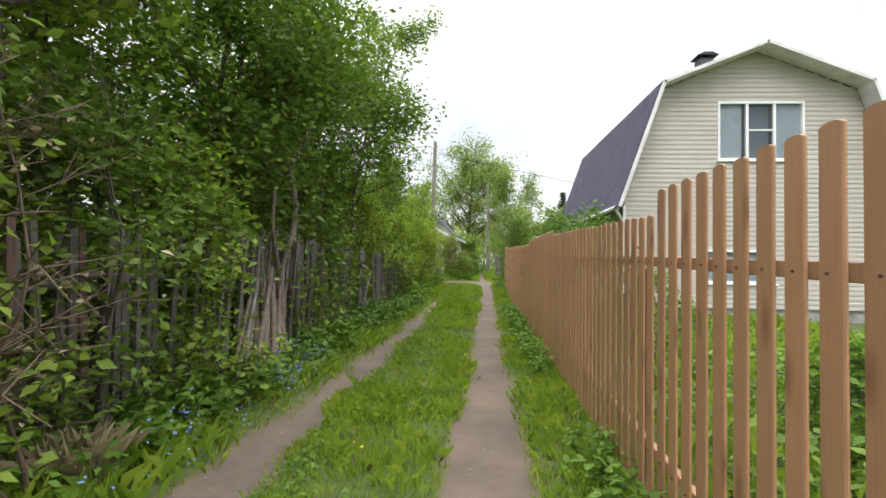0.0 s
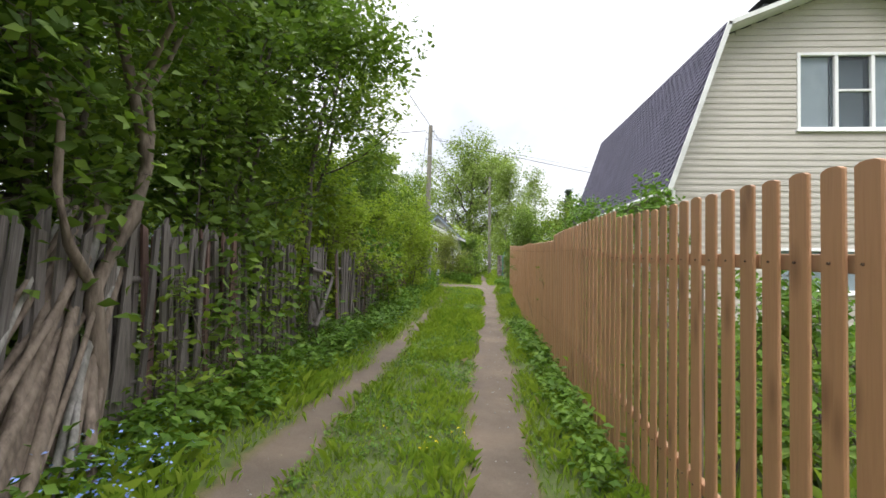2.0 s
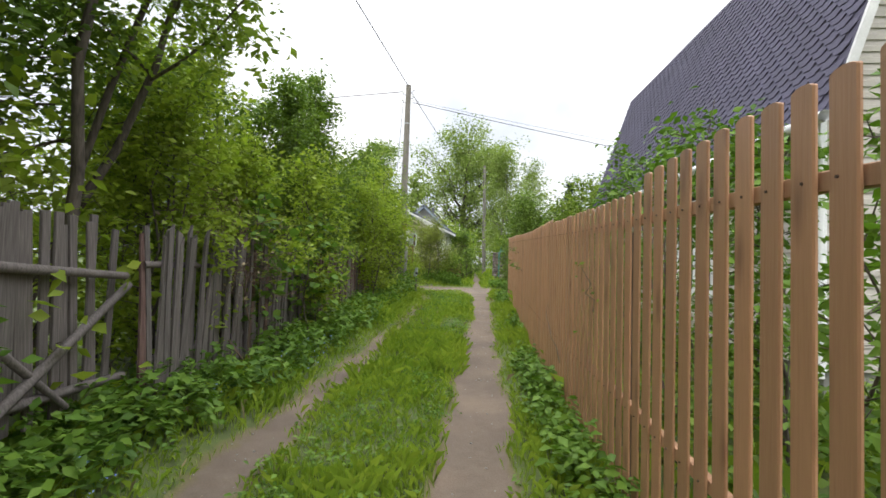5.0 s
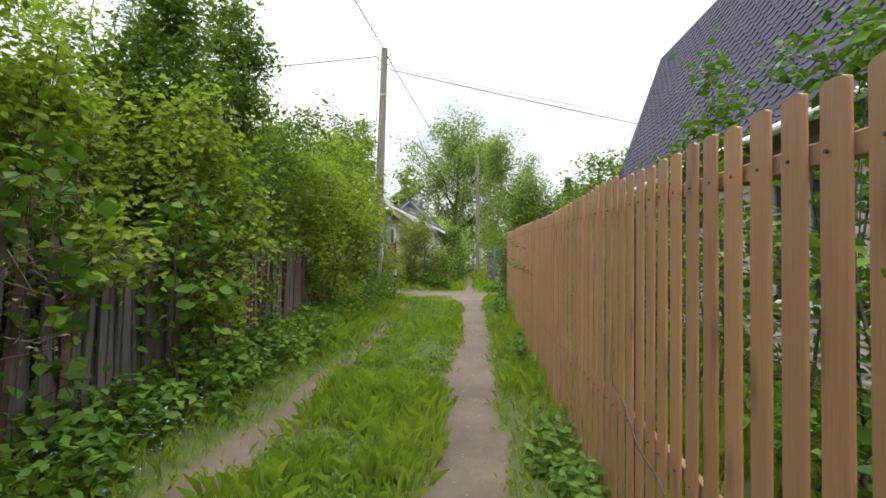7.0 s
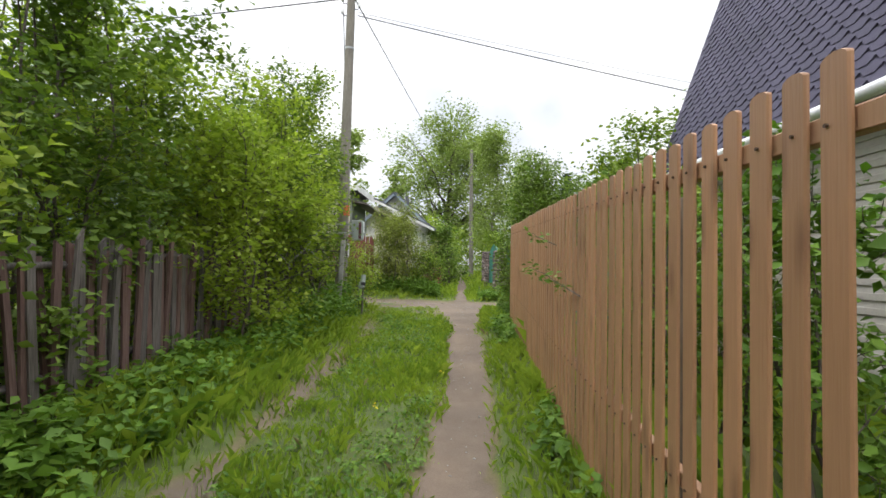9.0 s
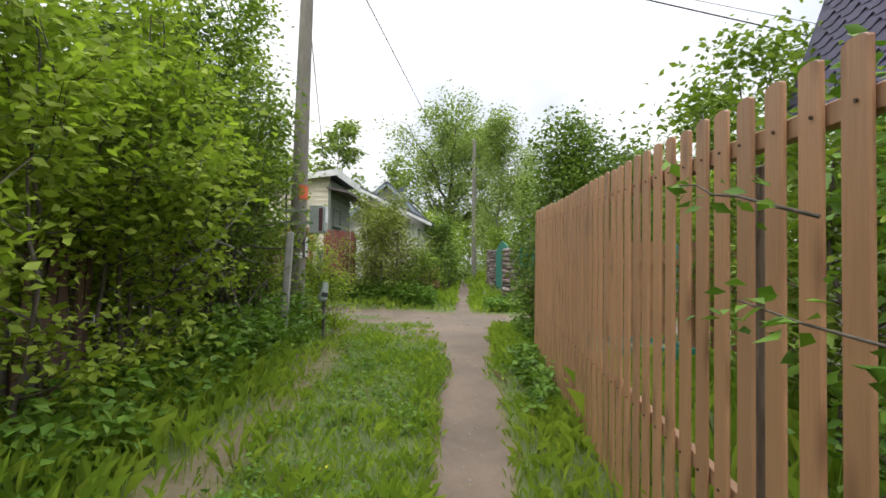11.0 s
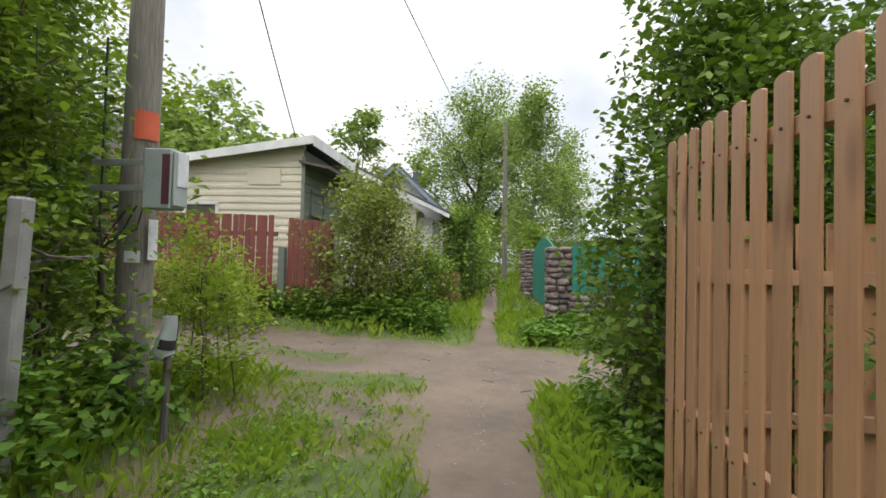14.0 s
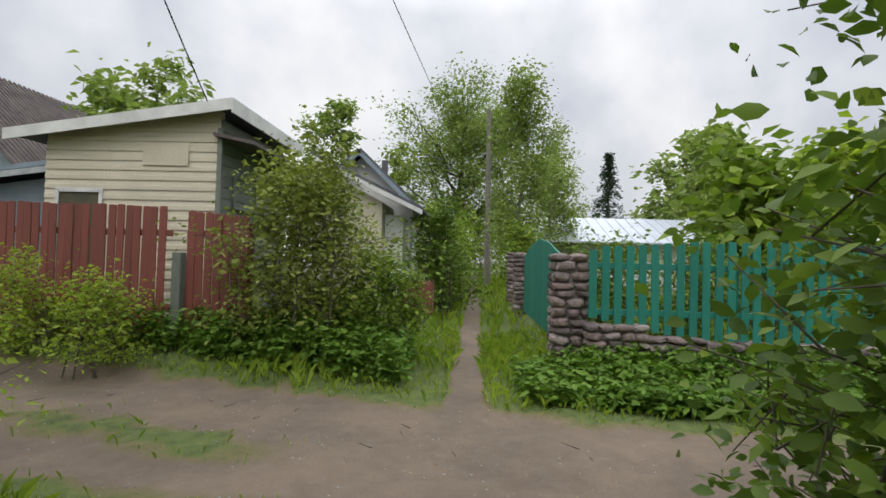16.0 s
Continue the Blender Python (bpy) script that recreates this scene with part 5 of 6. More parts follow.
# yellow-green leaves on two of these stand in for backlit foliage
for i, (x, y, h) in enumerate([(-5.6, -1.0, 6.6), (-5.8, 6.0, 6.8), (-5.6, 9.6, 6.4), (-7.6, 4.4, 7.6)]):
    put("thicket_tree", x, y, 240 + i, h, 1.9, 3, 8000, 0.125, (LEAF_YELLOW, LEAF, LEAF_YELLOW, LEAF)[i], "leafy tree deep in the thicket", "tree", HEDGE, low=0.12, limbs=10, twigs=6, r0=0.06, sigma=0.22, sides=4)
put("overhanging_tree", -3.9, 10.9, 260, 7.6, 1.7, 3, 12000, 0.09, LEAF, "tall tree leaning out over the lane", "tree", HEDGE, low=0.42, limbs=9, twigs=6, r0=0.06, sigma=0.14, lean=(1.25, 0.9), clump=0.55)
# shrubs that close the view behind the fence
for i, (x, y, h, sp, mat) in enumerate([(-4.2, -0.4, 3.2, 1.3, LEAF_DARK), (-4.3, 2.0, 3.2, 1.3, LEAF_DARK), (-4.4, 4.6, 3.2, 1.3, LEAF_DARK), (-4.3, 7.4, 3.0, 1.3, LEAF_DARK), (-4.2, 10.2, 3.0, 1.3, LEAF_YELLOW), (-4.5, 13.0, 3.2, 1.3, LEAF_YELLOW), (-4.6, 16.0, 3.4, 1.4, LEAF), (-5.0, 19.4, 3.4, 1.5, LEAF_DARK), (-5.2, 22.4, 3.2, 1.5, LEAF_DARK), (-3.5, 8.2, 3.3, 0.9, LEAF_DARK), (-3.5, 5.6, 3.2, 0.9, LEAF_DARK), (-3.7, 22.9, 3.4, 1.0, LEAF_DARK), (-4.3, 24.0, 3.2, 1.1, LEAF_DARK), (-3.6, 20.4, 3.2, 1.0, LEAF_DARK)]):
    put("backing_shrub", x, y, 60 + i, h, sp, 6, 3300, 0.13, mat, "dark leafy shrub behind the old fence", "shrub", HEDGE, low=0.06, limbs=7, twigs=5, r0=0.022, sigma=0.16)
# shrubs in front of and hanging over the fence
for i, (x, y, h, sp, n, mat) in enumerate([
    (-2.95, 0.3, 2.9, 0.85, 5500, LEAF_DARK), (-2.95, 1.7, 2.8, 0.85, 5500, LEAF), (-2.95, 3.1, 2.7, 0.8, 5000, LEAF_DARK), (-2.95, 4.3, 2.4, 0.7, 4500, LEAF), (-3.7, 6.9, 3.0, 0.7, 2500, LEAF_DARK),
    (-3.45, 12.2, 3.1, 0.9, 8000, LEAF_YELLOW), (-3.1, 13.6, 2.8, 0.6, 5200, LEAF_YELLOW), (-2.75, 14.8, 2.8, 0.6, 5600, LEAF_YELLOW), (-3.9, 13.2, 4.1, 1.1, 13000, LEAF_YELLOW), (-4.9, 14.6, 4.1, 1.3, 9000, LEAF_YELLOW), (-3.5, 15.5, 4.5, 1.05, 16000, LEAF_DARK), (-3.45, 16.9, 4.7, 1.0, 17000, LEAF_DARK), (-4.1, 18.0, 4.0, 1.1, 7000, LEAF_YELLOW)]):
    put("hedge_shrub", x, y, 70 + i, h, sp, 6, int(n * 1.05), 0.077, mat, "leafy green shrub growing through the old fence", "shrub", HEDGE, low=0.1, limbs=7, twigs=5, r0=0.022, sigma=0.11, clump=0.55)
for i, (x, y, h, sp, n, mat) in enumerate([
    (-2.75, 18.6, 3.2, 0.9, 9000, LEAF_YELLOW), (-2.75, 19.6, 3.5, 0.95, 10000, LEAF_YELLOW), (-3.3, 20.9, 4.1, 1.2, 7000, LEAF_DARK), (-3.9, 18.9, 3.8, 1.3, 6000, LEAF_YELLOW)]):
    put("yellow_green_shrub", x, y, 90 + i, h, sp, 6, n, 0.075, mat, "rounded yellow-green shrub beside the lane", "shrub", HEDGE, low=0.5 if y > 20 else 0.12, limbs=8, twigs=6, r0=0.025, sigma=0.12, clump=0.45)
for i, (x, y) in enumerate([(-2.72, 6.7), (-2.7, 7.6), (-2.7, 8.5), (-2.68, 9.3)]):
    put("fence_climber", x, y, 400 + i, 1.25, 0.30, 4, 240, 0.085, LEAF_WEED if i % 2 else LEAF, "thin leafy shoots against the old fence", "shrub", HEDGE, low=0.2, limbs=5, twigs=3, r0=0.01, sigma=0.06)
for i, (x, y, h) in enumerate([(-2.66, 13.0, 2.0), (-2.62, 14.2, 1.7)]):
    put("maple_sapling", x, y, 420 + i, h, 0.40, 4, 260, 0.105, LEAF_WEED, "young maple shoots with broad leaves before the fence", "sapling", HEDGE, low=0.25, limbs=6, twigs=3, r0=0.012, sigma=0.08, wide=0.8, detail=True)
# trees round the pole
put("young_tree", -3.6, 23.7, 101, 4.6, 1.05, 2, 5500, 0.065, LEAF_YELLOW, "slender young tree beside the utility pole", "tree", low=0.3, limbs=9, twigs=6, r0=0.05, sigma=0.11)
put("young_tree", -3.4, 21.9, 102, 4.6, 1.5, 4, 11000, 0.07, LEAF, "slender young tree behind the concrete post", "tree", low=0.25, limbs=9, twigs=6, r0=0.05, sigma=0.12)
put("hedge_shrub", -2.85, 22.4, 104, 3.2, 0.75, 7, 7500, 0.065, LEAF, "leafy green shrub round the concrete post", "shrub", HEDGE, low=0.1, limbs=7, twigs=5, r0=0.02, sigma=0.1)
put("hedge_shrub", -3.1, 21.3, 105, 3.8, 1.1, 6, 5500, 0.065, LEAF, "leafy shrub over the brush heap", "shrub", HEDGE, low=0.5, limbs=7, twigs=5, r0=0.025, sigma=0.1)
put("hedge_shrub", -2.85, 21.2, 106, 3.2, 0.6, 6, 3600, 0.065, LEAF_DARK, "dark leafy shrub before the concrete post", "shrub", HEDGE, low=0.45, limbs=7, twigs=5, r0=0.018, sigma=0.1)
put("pole_shrub", -2.35, 23.7, 103, 1.45, 0.55, 6, 3500, 0.055, LEAF_YELLOW, "low yellow-green shrub at the foot of the pole", "shrub", low=0.1, limbs=5, twigs=4, r0=0.012, sigma=0.08)
# big shrub past the end of the brown fence
put("hazel_shrub", 1.42, 22.95, 110, 3.1, 0.82, 13, 17000, 0.066, LEAF_DARK, "tall dense leafy shrub at the fence corner", "shrub", low=0.03, limbs=10, twigs=5, r0=0.016, sigma=0.12, trim=0.62, detail=True, clump=0.6)
put("hazel_shrub", 1.30, 23.3, 114, 2.0, 0.55, 8, 1900, 0.062, LEAF, "leafy outer shoots at the fence corner", "shrub", low=0.05, limbs=7, twigs=5, r0=0.012, sigma=0.09, detail=True, trim=0.62)
put("hazel_shrub", 2.2, 23.5, 111, 3.1, 0.95, 8, 10000, 0.07, LEAF_DARK, "tall leafy shrub by the road", "shrub", low=0.08, limbs=8, twigs=5, r0=0.02, sigma=0.11)
put("garden_tree", 2.9, 21.0, 112, 3.4, 1.3, 4, 9000, 0.085, LEAF, "leafy garden tree behind the fence corner", "tree", low=0.15, limbs=9, twigs=6, r0=0.035, sigma=0.12)
put("garden_tree", 2.3, 19.0, 113, 2.3, 0.8, 4, 6000, 0.08, LEAF, "leafy garden tree behind the brown fence", "tree", low=0.15, limbs=9, twigs=6, r0=0.03, sigma=0.12)
# garden shrubs just behind the brown fence
for i, (x, y, h, sp, n) in enumerate([(1.5, 6.4, 1.4, 0.6, 2500), (1.5, 9.2, 2.35, 0.6, 3600), (1.5, 10.9, 2.5, 0.6, 4000), (1.6, 12.5, 2.6, 0.6, 3600), (1.55, 14.0, 2.75, 0.45, 3200), (1.7, 16.0, 2.0, 0.6, 4200), (1.7, 17.6, 2.1, 0.6, 4000), (1.9, 3.6, 0.9, 0.6, 2500), (2.4, 1.6, 0.8, 0.7, 2500)]):
    put("garden_shrub", x, y, 120 + i, h, sp, 7, int(n * 0.8), 0.075, LEAF_WEED, "green garden shrub behind the brown fence", "shrub", "shrubs behind the brown fence", low=0.1, limbs=6, twigs=4, r0=0.015, sigma=0.08)
for i, (x, y) in enumerate([(2.0, 29.2), (3.2, 29.4), (4.4, 29.2), (5.6, 29.5)]):
    put("garden_bush", x, y, 410 + i, 1.35, 0.7, 6, 2200, 0.09, LEAF_DARK, "dark green bush behind the teal fence", "shrub", "bushes behind the teal fence", low=0.05, limbs=6, twigs=4, r0=0.014, sigma=0.12)
# across the road
put("rose_shrub", -1.95, 28.1, 130, 2.35, 0.95, 10, 12000, 0.075, LEAF_RUSSET, "big olive-green shrub with a dense dark middle", "shrub", low=0.1, limbs=9, twigs=6, r0=0.02, sigma=0.12)
put("rose_shrub", -1.2, 28.3, 131, 1.2, 0.6, 7, 5000, 0.065, LEAF, "lower green shrub beside the path", "shrub", low=0.1, limbs=6, twigs=5, r0=0.015, sigma=0.09)
for i, (x, y, h, sp, n) in enumerate([(-6.2, 27.4, 1.2, 0.6, 2500), (-5.0, 27.45, 1.1, 0.6, 2500), (-4.1, 27.4, 1.0, 0.5, 2200), (-7.6, 27.5, 1.3, 0.7, 2600)]):
    put("fence_shrub", x, y, 135 + i, h, sp, 6, n, 0.06, LEAF_YELLOW, "low shrub in front of the red fence", "shrub", "shrubs by the red fence", low=0.1, limbs=6, twigs=4, r0=0.012, sigma=0.08)
for i, (x, y, h, sp, n, mat) in enumerate([(-0.9, 33.6, 2.7, 0.8, 6000, LEAF_DARK), (-0.8, 36.5, 2.7, 1.0, 5000, LEAF), (-0.9, 40.5, 3.0, 1.1, 5000, LEAF), (-1.2, 46, 3.6, 1.5, 5000, LEAF), (-1.6, 53, 4.5, 2.0, 5000, LEAF_YELLOW), (1.7, 39.5, 2.6, 0.9, 4000, LEAF), (2.4, 50, 4.5, 1.6, 5000, LEAF), (0.6, 62, 5, 2.4, 6000, LEAF)]):
    put("path_shrub", x, y, 150 + i, h, sp, 6, int(n * 0.5), 0.12 + 0.004 * (y - 33), mat, "leafy shrub along the footpath", "shrub", "shrubs along the footpath", low=0.06, limbs=7, twigs=5, r0=0.03, sigma=0.16, sides=4)
put("maple_tree", -1.4, 65.0, 174, 13.4, 7.4, 1, 24000, 0.30, LEAF_HAZED, "tall spreading maple beyond the path", "tree", low=0.2, limbs=36, twigs=9, r0=0.34, sigma=0.5, rise=0.95)
for i, (x, y, h, sp, n) in enumerate([(1.95, 42.3, 8.5, 1.25, 10000), (3.7, 46.5, 5.8, 1.3, 5000), (6.4, 62, 11.5, 2.6, 7000)]):
    put("birch_tree", x, y, 175 + i, h, sp, 1, n, 0.17 + 0.03 * i, LEAF_HAZED, "slender birch with light drooping foliage", "tree", "birches by the path", low=0.1, limbs=40, twigs=7, r0=0.11, sigma=0.34, rise=0.35, bark=BARK_GREY)
for i, (x, y, h, sp, n, mat) in enumerate([(-11, 62, 13.5, 3.0, 7000, LEAF_HAZED), (-8.0, 70, 13.0, 2.6, 6000, LEAF_HAZED), (-14.6, 43, 9.9, 2.0, 7000, LEAF_HAZED), (-12.5, 40, 7.4, 2.2, 6000, LEAF_HAZED), (-17.5, 46, 9.0, 2.6, 6000, LEAF_HAZED), (-24, 56, 12, 4, 6000, LEAF_HAZED), (-9, 38, 5.6, 2.0, 6000, LEAF_HAZED),
                                           (12.5, 52, 9, 2.6, 6000, LEAF_HAZED), (17, 58, 11, 3.5, 6000, LEAF), (8.0, 38, 5.6, 1.5, 5000, LEAF_HAZED), (9.6, 35, 5.2, 1.7, 5000, LEAF_YELLOW), (5.6, 32, 3.2, 1.2, 4000, LEAF), (13, 36, 6, 2.5, 5000, LEAF)]):
    put("garden_tree", x, y, 190 + i, h, sp, 2, int(n * 0.42), 0.19 + 0.005 * y, mat, "broad green tree in a far garden", "tree", "trees in far gardens", low=0.15, limbs=11, twigs=6, r0=0.12, sigma=0.32, rise=0.8, sides=4)


def build_spruce(x, y, h, seed):
    rng = np.random.default_rng(seed)
    root = empty("spruce_tree", (x, y, land_z(x, y)))
    tubes("trunk", BARK, [([(0, 0, -0.1), (0, 0, h)], [0.16, 0.02])], root, 7)
    pts = []
    for z in np.arange(0.8, h, 0.28):
        r = (1 - z / h) * h * 0.28 + 0.05
        for a in rng.uniform(0, 2 * math.pi, 9):
            for f in np.linspace(0.15, 1, 6):
                pts.append((math.cos(a) * r * f, math.sin(a) * r * f, z - 0.28 * r * f))
    leaf_mesh("needles", SPRUCE, spray(rng, np.array(pts), 5000, 0.09), 0.26, rng, root, wide=0.3, droop=0.4)
    tagged(root, "dark narrow spruce in a far garden", "tree")


build_spruce(9.6, 58, 9.0, 5)


def build_far_woods():
    """The wooded distance that closes the view on all sides."""
    rng = np.random.default_rng(77)
    P = []
    for _ in range(150):
        a = rng.uniform(0, 2 * math.pi)
        r = rng.uniform(85, 130)
        h = rng.uniform(7, 13)
        c = np.array([math.cos(a) * r, 15 + math.sin(a) * r, 0])
        k = rng.normal(0, 1, (110, 3)) * np.array([3.0, 3.0, h * 0.25]) + np.array([0, 0, h * 0.5])
        k[:, 2] = np.abs(k[:, 2])
        P.append(c + k)
    ob = leaf_mesh("far_woods", LEAF_DARK, np.concatenate(P), 1.7, rng, wide=0.8)
    tagged(ob, "distant belt of green woods round the gardens", "woods", kind="stuff")


build_far_woods()


def build_crooked_tree():
    """A bent old trunk leaning out through the fence beside the poles."""
    rng = np.random.default_rng(55)
    root = empty("crooked_tree", (-2.85, 5.95, land_z(-2.85, 5.95)))
    trunk = np.array([(0, 0, -0.1), (0.02, 0.10, 0.6), (0.0, 0.05, 1.1), (0.06, 0.30, 1.55), (0.02, 0.48, 1.95), (-0.05, 0.42, 2.4), (-0.12, 0.30, 3.0), (-0.2, 0.35, 3.8), (-0.1, 0.5, 4.8)])
    lines = [(trunk, np.linspace(0.065, 0.022, 9))]
    for a, b, r in (((0.0, 0.05, 1.1), (-0.15, -0.35, 2.6), 0.035), ((0.02, 0.48, 1.95), (0.1, 1.0, 3.4), 0.035), ((-0.05, 0.42, 2.4), (0.45, 0.1, 3.4), 0.026), ((-0.12, 0.3, 3.0), (0.5, 0.7, 4.4), 0.026)):
        lines.append((wander(rng, a, b, 6, 0.05), np.linspace(r, r * 0.3, 6)))
    tubes("trunk", BARK_BROWN, lines, root, 8)
    pts = np.concatenate([l[0][3:] for l in lines])
    leaf_mesh("foliage", LEAF_DARK, spray(rng, pts, 2600, 0.28) + np.array([0, 0, 0.5]), 0.075, rng, root)
    tagged(root, "crooked old tree with a bent bare trunk", "tree", HEDGE)


build_crooked_tree()


def build_dead_branches():
    rng = np.random.default_rng(9)
    root = empty("brush_heap", (-3.1, 20.2, land_z(-3.1, 20.2)))
    lines = []
    for i in range(96):
        a = np.array([rng.uniform(-1.0, 0.7), rng.uniform(-0.6, 2.0), rng.uniform(0.02, 1.5)])
        b = a + np.array([rng.uniform(-0.7, 0.7), rng.uniform(-1.1, 1.1), rng.uniform(-0.3, 0.9)])
        b[2] = max(b[2], 0.05)
        r = rng.uniform(0.006, 0.022)
        lines.append((wander(rng, a, b, 6, 0.05), np.linspace(r, r * 0.3, 6)))
    for i, line in enumerate(lines):
        tubes("branch", BARK_GREY if i % 6 == 0 else BARK, [line], root, 5)
    tagged(root, "heap of dead grey branches under the hedge", "brush heap")


build_dead_branches()


# ---- grass and weeds ----
def scatter(rng, n, x0, x1, y0, y1, keep):
    x, y = rng.uniform(x0, x1, n), rng.uniform(y0, y1, n)
    k = rng.uniform(0, 1, n) < keep(x, y)
    return x[k], y[k]


def blades(name, x, y, height, rng, label, mat=BLADE, width=0.004):
    n = len(x)
    z = land(x, y) - 0.01
    base = np.stack([x, y, z], 1)
    h = height * rng.uniform(0.55, 1.35, n)
    a = rng.uniform(0, 2 * math.pi, n)
    side = np.stack([np.cos(a), np.sin(a), np.zeros(n)], 1)
    b = rng.uniform(0, 2 * math.pi, n)
    k = rng.uniform(0.1, 0.75, n)
    bend = np.stack([np.cos(b) * k, np.sin(b) * k, np.zeros(n)], 1)
    up = np.array([[0, 0, 1.0]])
    w = (width * (0.6 + 0.8 * rng.uniform(0, 1, n)) * (0.6 + h / 0.3))[:, None]
    H = h[:, None]
    v = np.stack([base - side * w, base + side * w, base + bend * H * 0.28 + up * H * 0.6 + side * w * 0.7, base + bend * H + up * H * (1.0 - 0.35 * k[:, None])], 1).reshape(-1, 3)
    i = np.arange(n)[:, None] * 4
    f = np.concatenate([i + np.array([[0, 1, 2]]), i + np.array([[0, 2, 3]])], 0)
    return tagged(fast_mesh(name, v, f, mat), label, "grass", kind="stuff")


def keep_turf(x, y):
    g = 1 - worn(x, y) * 1.25
    return np.clip(g, 0, 1) * (0.45 + 0.75 * vnoise(x, y, 1.6, 5))


rng = np.random.default_rng(1)
# strip between the wheel tracks, and the verges
x, y = scatter(rng, 78000, -2.0, 0.2, -1, 24.4, lambda x, y: keep_turf(x, y) * (x > track_x(y)) * (x < path_x(y)))
blades("strip_grass", x, y, (0.03 + 0.10 * vnoise(x, y, 0.9, 8) ** 1.5 + 0.12 * vnoise(x, y, 4, 9) ** 2.5) * np.interp(y, [0, 19, 22], [1, 1, 0.7]), rng, "short bright grass between the wheel tracks", width=0.002)
x, y = scatter(rng, 32000, -0.2, 1.1, -1, 24.4, lambda x, y: keep_turf(x, y) * (x > path_x(y)) * (x < fence_x(y) + 0.15))
blades("fence_grass", x, y, (0.05 + 0.13 * vnoise(x, y, 1.1, 4)) * np.interp(x - path_x(y), [0.15, 0.5], [0.6, 1.1]), rng, "grass along the foot of the brown fence", width=0.0022)
x, y = scatter(rng, 38000, -3.2, -1.3, -1, 24.6, lambda x, y: keep_turf(x, y) * (x < track_x(y)))
blades("hedge_grass", x, y, (0.07 + 0.22 * vnoise(x, y, 0.8, 6)) * np.interp(track_x(y) - x, [0.1, 0.6], [0.55, 1.1]), rng, "taller grass along the hedge", width=0.0024)
x, y = scatter(rng, 18000, -9, 4.5, 26.5, 31, lambda x, y: keep_turf(x, y) * (y > road_y(x) + 1.1))
blades("far_grass", x, y, 0.08 + 0.14 * vnoise(x, y, 0.8, 2), rng, "green grass beyond the cross road")
x, y = scatter(rng, 9000, -10, 8, 23.6, 27.5, lambda x, y: keep_turf(x, y) * (np.abs(y - road_y(x)) < 1.5) * 0.8)
blades("road_grass", x, y, 0.05 + 0.05 * vnoise(x, y, 0.8, 2), rng, "thin short grass on the cross road")
x, y = scatter(rng, 9000, -3.5, 4.5, 31, 56, lambda x, y: keep_turf(x, y))
blades("path_grass", x, y, 0.16 + 0.18 * vnoise(x, y, 0.8, 2), rng, "grass beside the far footpath", width=0.012)
x, y = scatter(rng, 15000, 0.6, 7.0, -1, 21, lambda x, y: 0.8 * (x > fence_x(y) + 0.1) * ((y < 12.2) | (x < 3.0)) * np.interp(x, [1, 3, 7], [1, 0.8, 0.5]))
blades("garden_grass", x, y, 0.2 + 0.25 * vnoise(x, y, 0.8, 2), rng, "tall garden grass behind the brown fence", width=0.009)
x, y = scatter(rng, 400, -2.8, 0.6, -1, 24, lambda x, y: keep_turf(x, y))
blades("dry_grass", x, y, 0.09 + 0.07 * vnoise(x, y, 0.8, 2), rng, "dry straw stems in the grass", DRY, 0.0012)


def weeds(name, x, y, height, per, size, rng, mat, label):
    """Leafy herbs: a few tiers of leaves about each stem."""
    n = len(x)
    h = height * rng.uniform(0.5, 1.25, n)
    t = rng.uniform(0.15, 1.0, (n, per))
    a = rng.uniform(0, 2 * math.pi, (n, per))
    r = 0.02 + 0.05 * rng.uniform(0, 1, (n, per)) * (1.3 - t)
    p = np.stack([x[:, None] + np.cos(a) * r, y[:, None] + np.sin(a) * r, land(x, y)[:, None] + h[:, None] * t], -1).reshape(-1, 3)
    return tagged(leaf_mesh(name, mat, p, size, rng, wide=0.6, flat=1.3, droop=0.15), label, "weeds", kind="stuff")


x, y = scatter(rng, 2600, 0.0, 1.0, -0.5, 22, lambda x, y: keep_turf(x, y) * (x > fence_x(y) - 0.34) * (x < fence_x(y) - 0.03) * (vnoise(x, y, 0.5, 7) > 0.38))
weeds("fence_weeds", x, y, 0.24, 13, 0.078, rng, LEAF_WEED, "nettles and ground elder at the brown fence")
x, y = scatter(rng, 5200, -3.0, -1.6, -1, 23, lambda x, y: keep_turf(x, y) * np.clip((track_x(y) - 0.32 - x) / 0.3, 0, 1))
weeds("hedge_weeds", x, y, np.interp(y, [0, 18, 21], [0.34, 0.36, 0.48]), 12, 0.088, rng, LEAF_WEED, "ground elder and nettles below the hedge")
x, y = scatter(rng, 5200, -1.7, 0.0, -1, 24, lambda x, y: keep_turf(x, y) * (vnoise(x, y, 1.4, 15) > 0.42) * (x > track_x(y) + 0.15))
weeds("strip_weeds", x, y, 0.085, 7, 0.04, rng, LEAF_WEED, "clover and dandelion leaves in the strip")
x, y = scatter(rng, 4300, -9, -0.7, 26.9, 28.6, lambda x, y: keep_turf(x, y) * (y > road_y(x) + 1.45))
weeds("road_weeds", x, y, 0.42, 11, 0.085, rng, LEAF_WEED, "ground elder in front of the red fence")
x, y = scatter(rng, 2000, 0.5, 5.5, 26.6, 27.8, lambda x, y: keep_turf(x, y) * (y > road_y(x) + 1.3))
weeds("wall_weeds", x, y, 0.22, 11, 0.085, rng, LEAF_WEED, "dark green weeds along the low stone wall")
x, y = scatter(rng, 1500, 0.7, 4.5, 0.0, 12.0, lambda x, y: (x > fence_x(y) + 0.2) * np.interp(x, [1, 4.5], [1, 0.4]))
weeds("garden_weeds", x, y, 0.55, 10, 0.085, rng, LEAF_DARK, "tall dark weeds in the garden behind the fence")
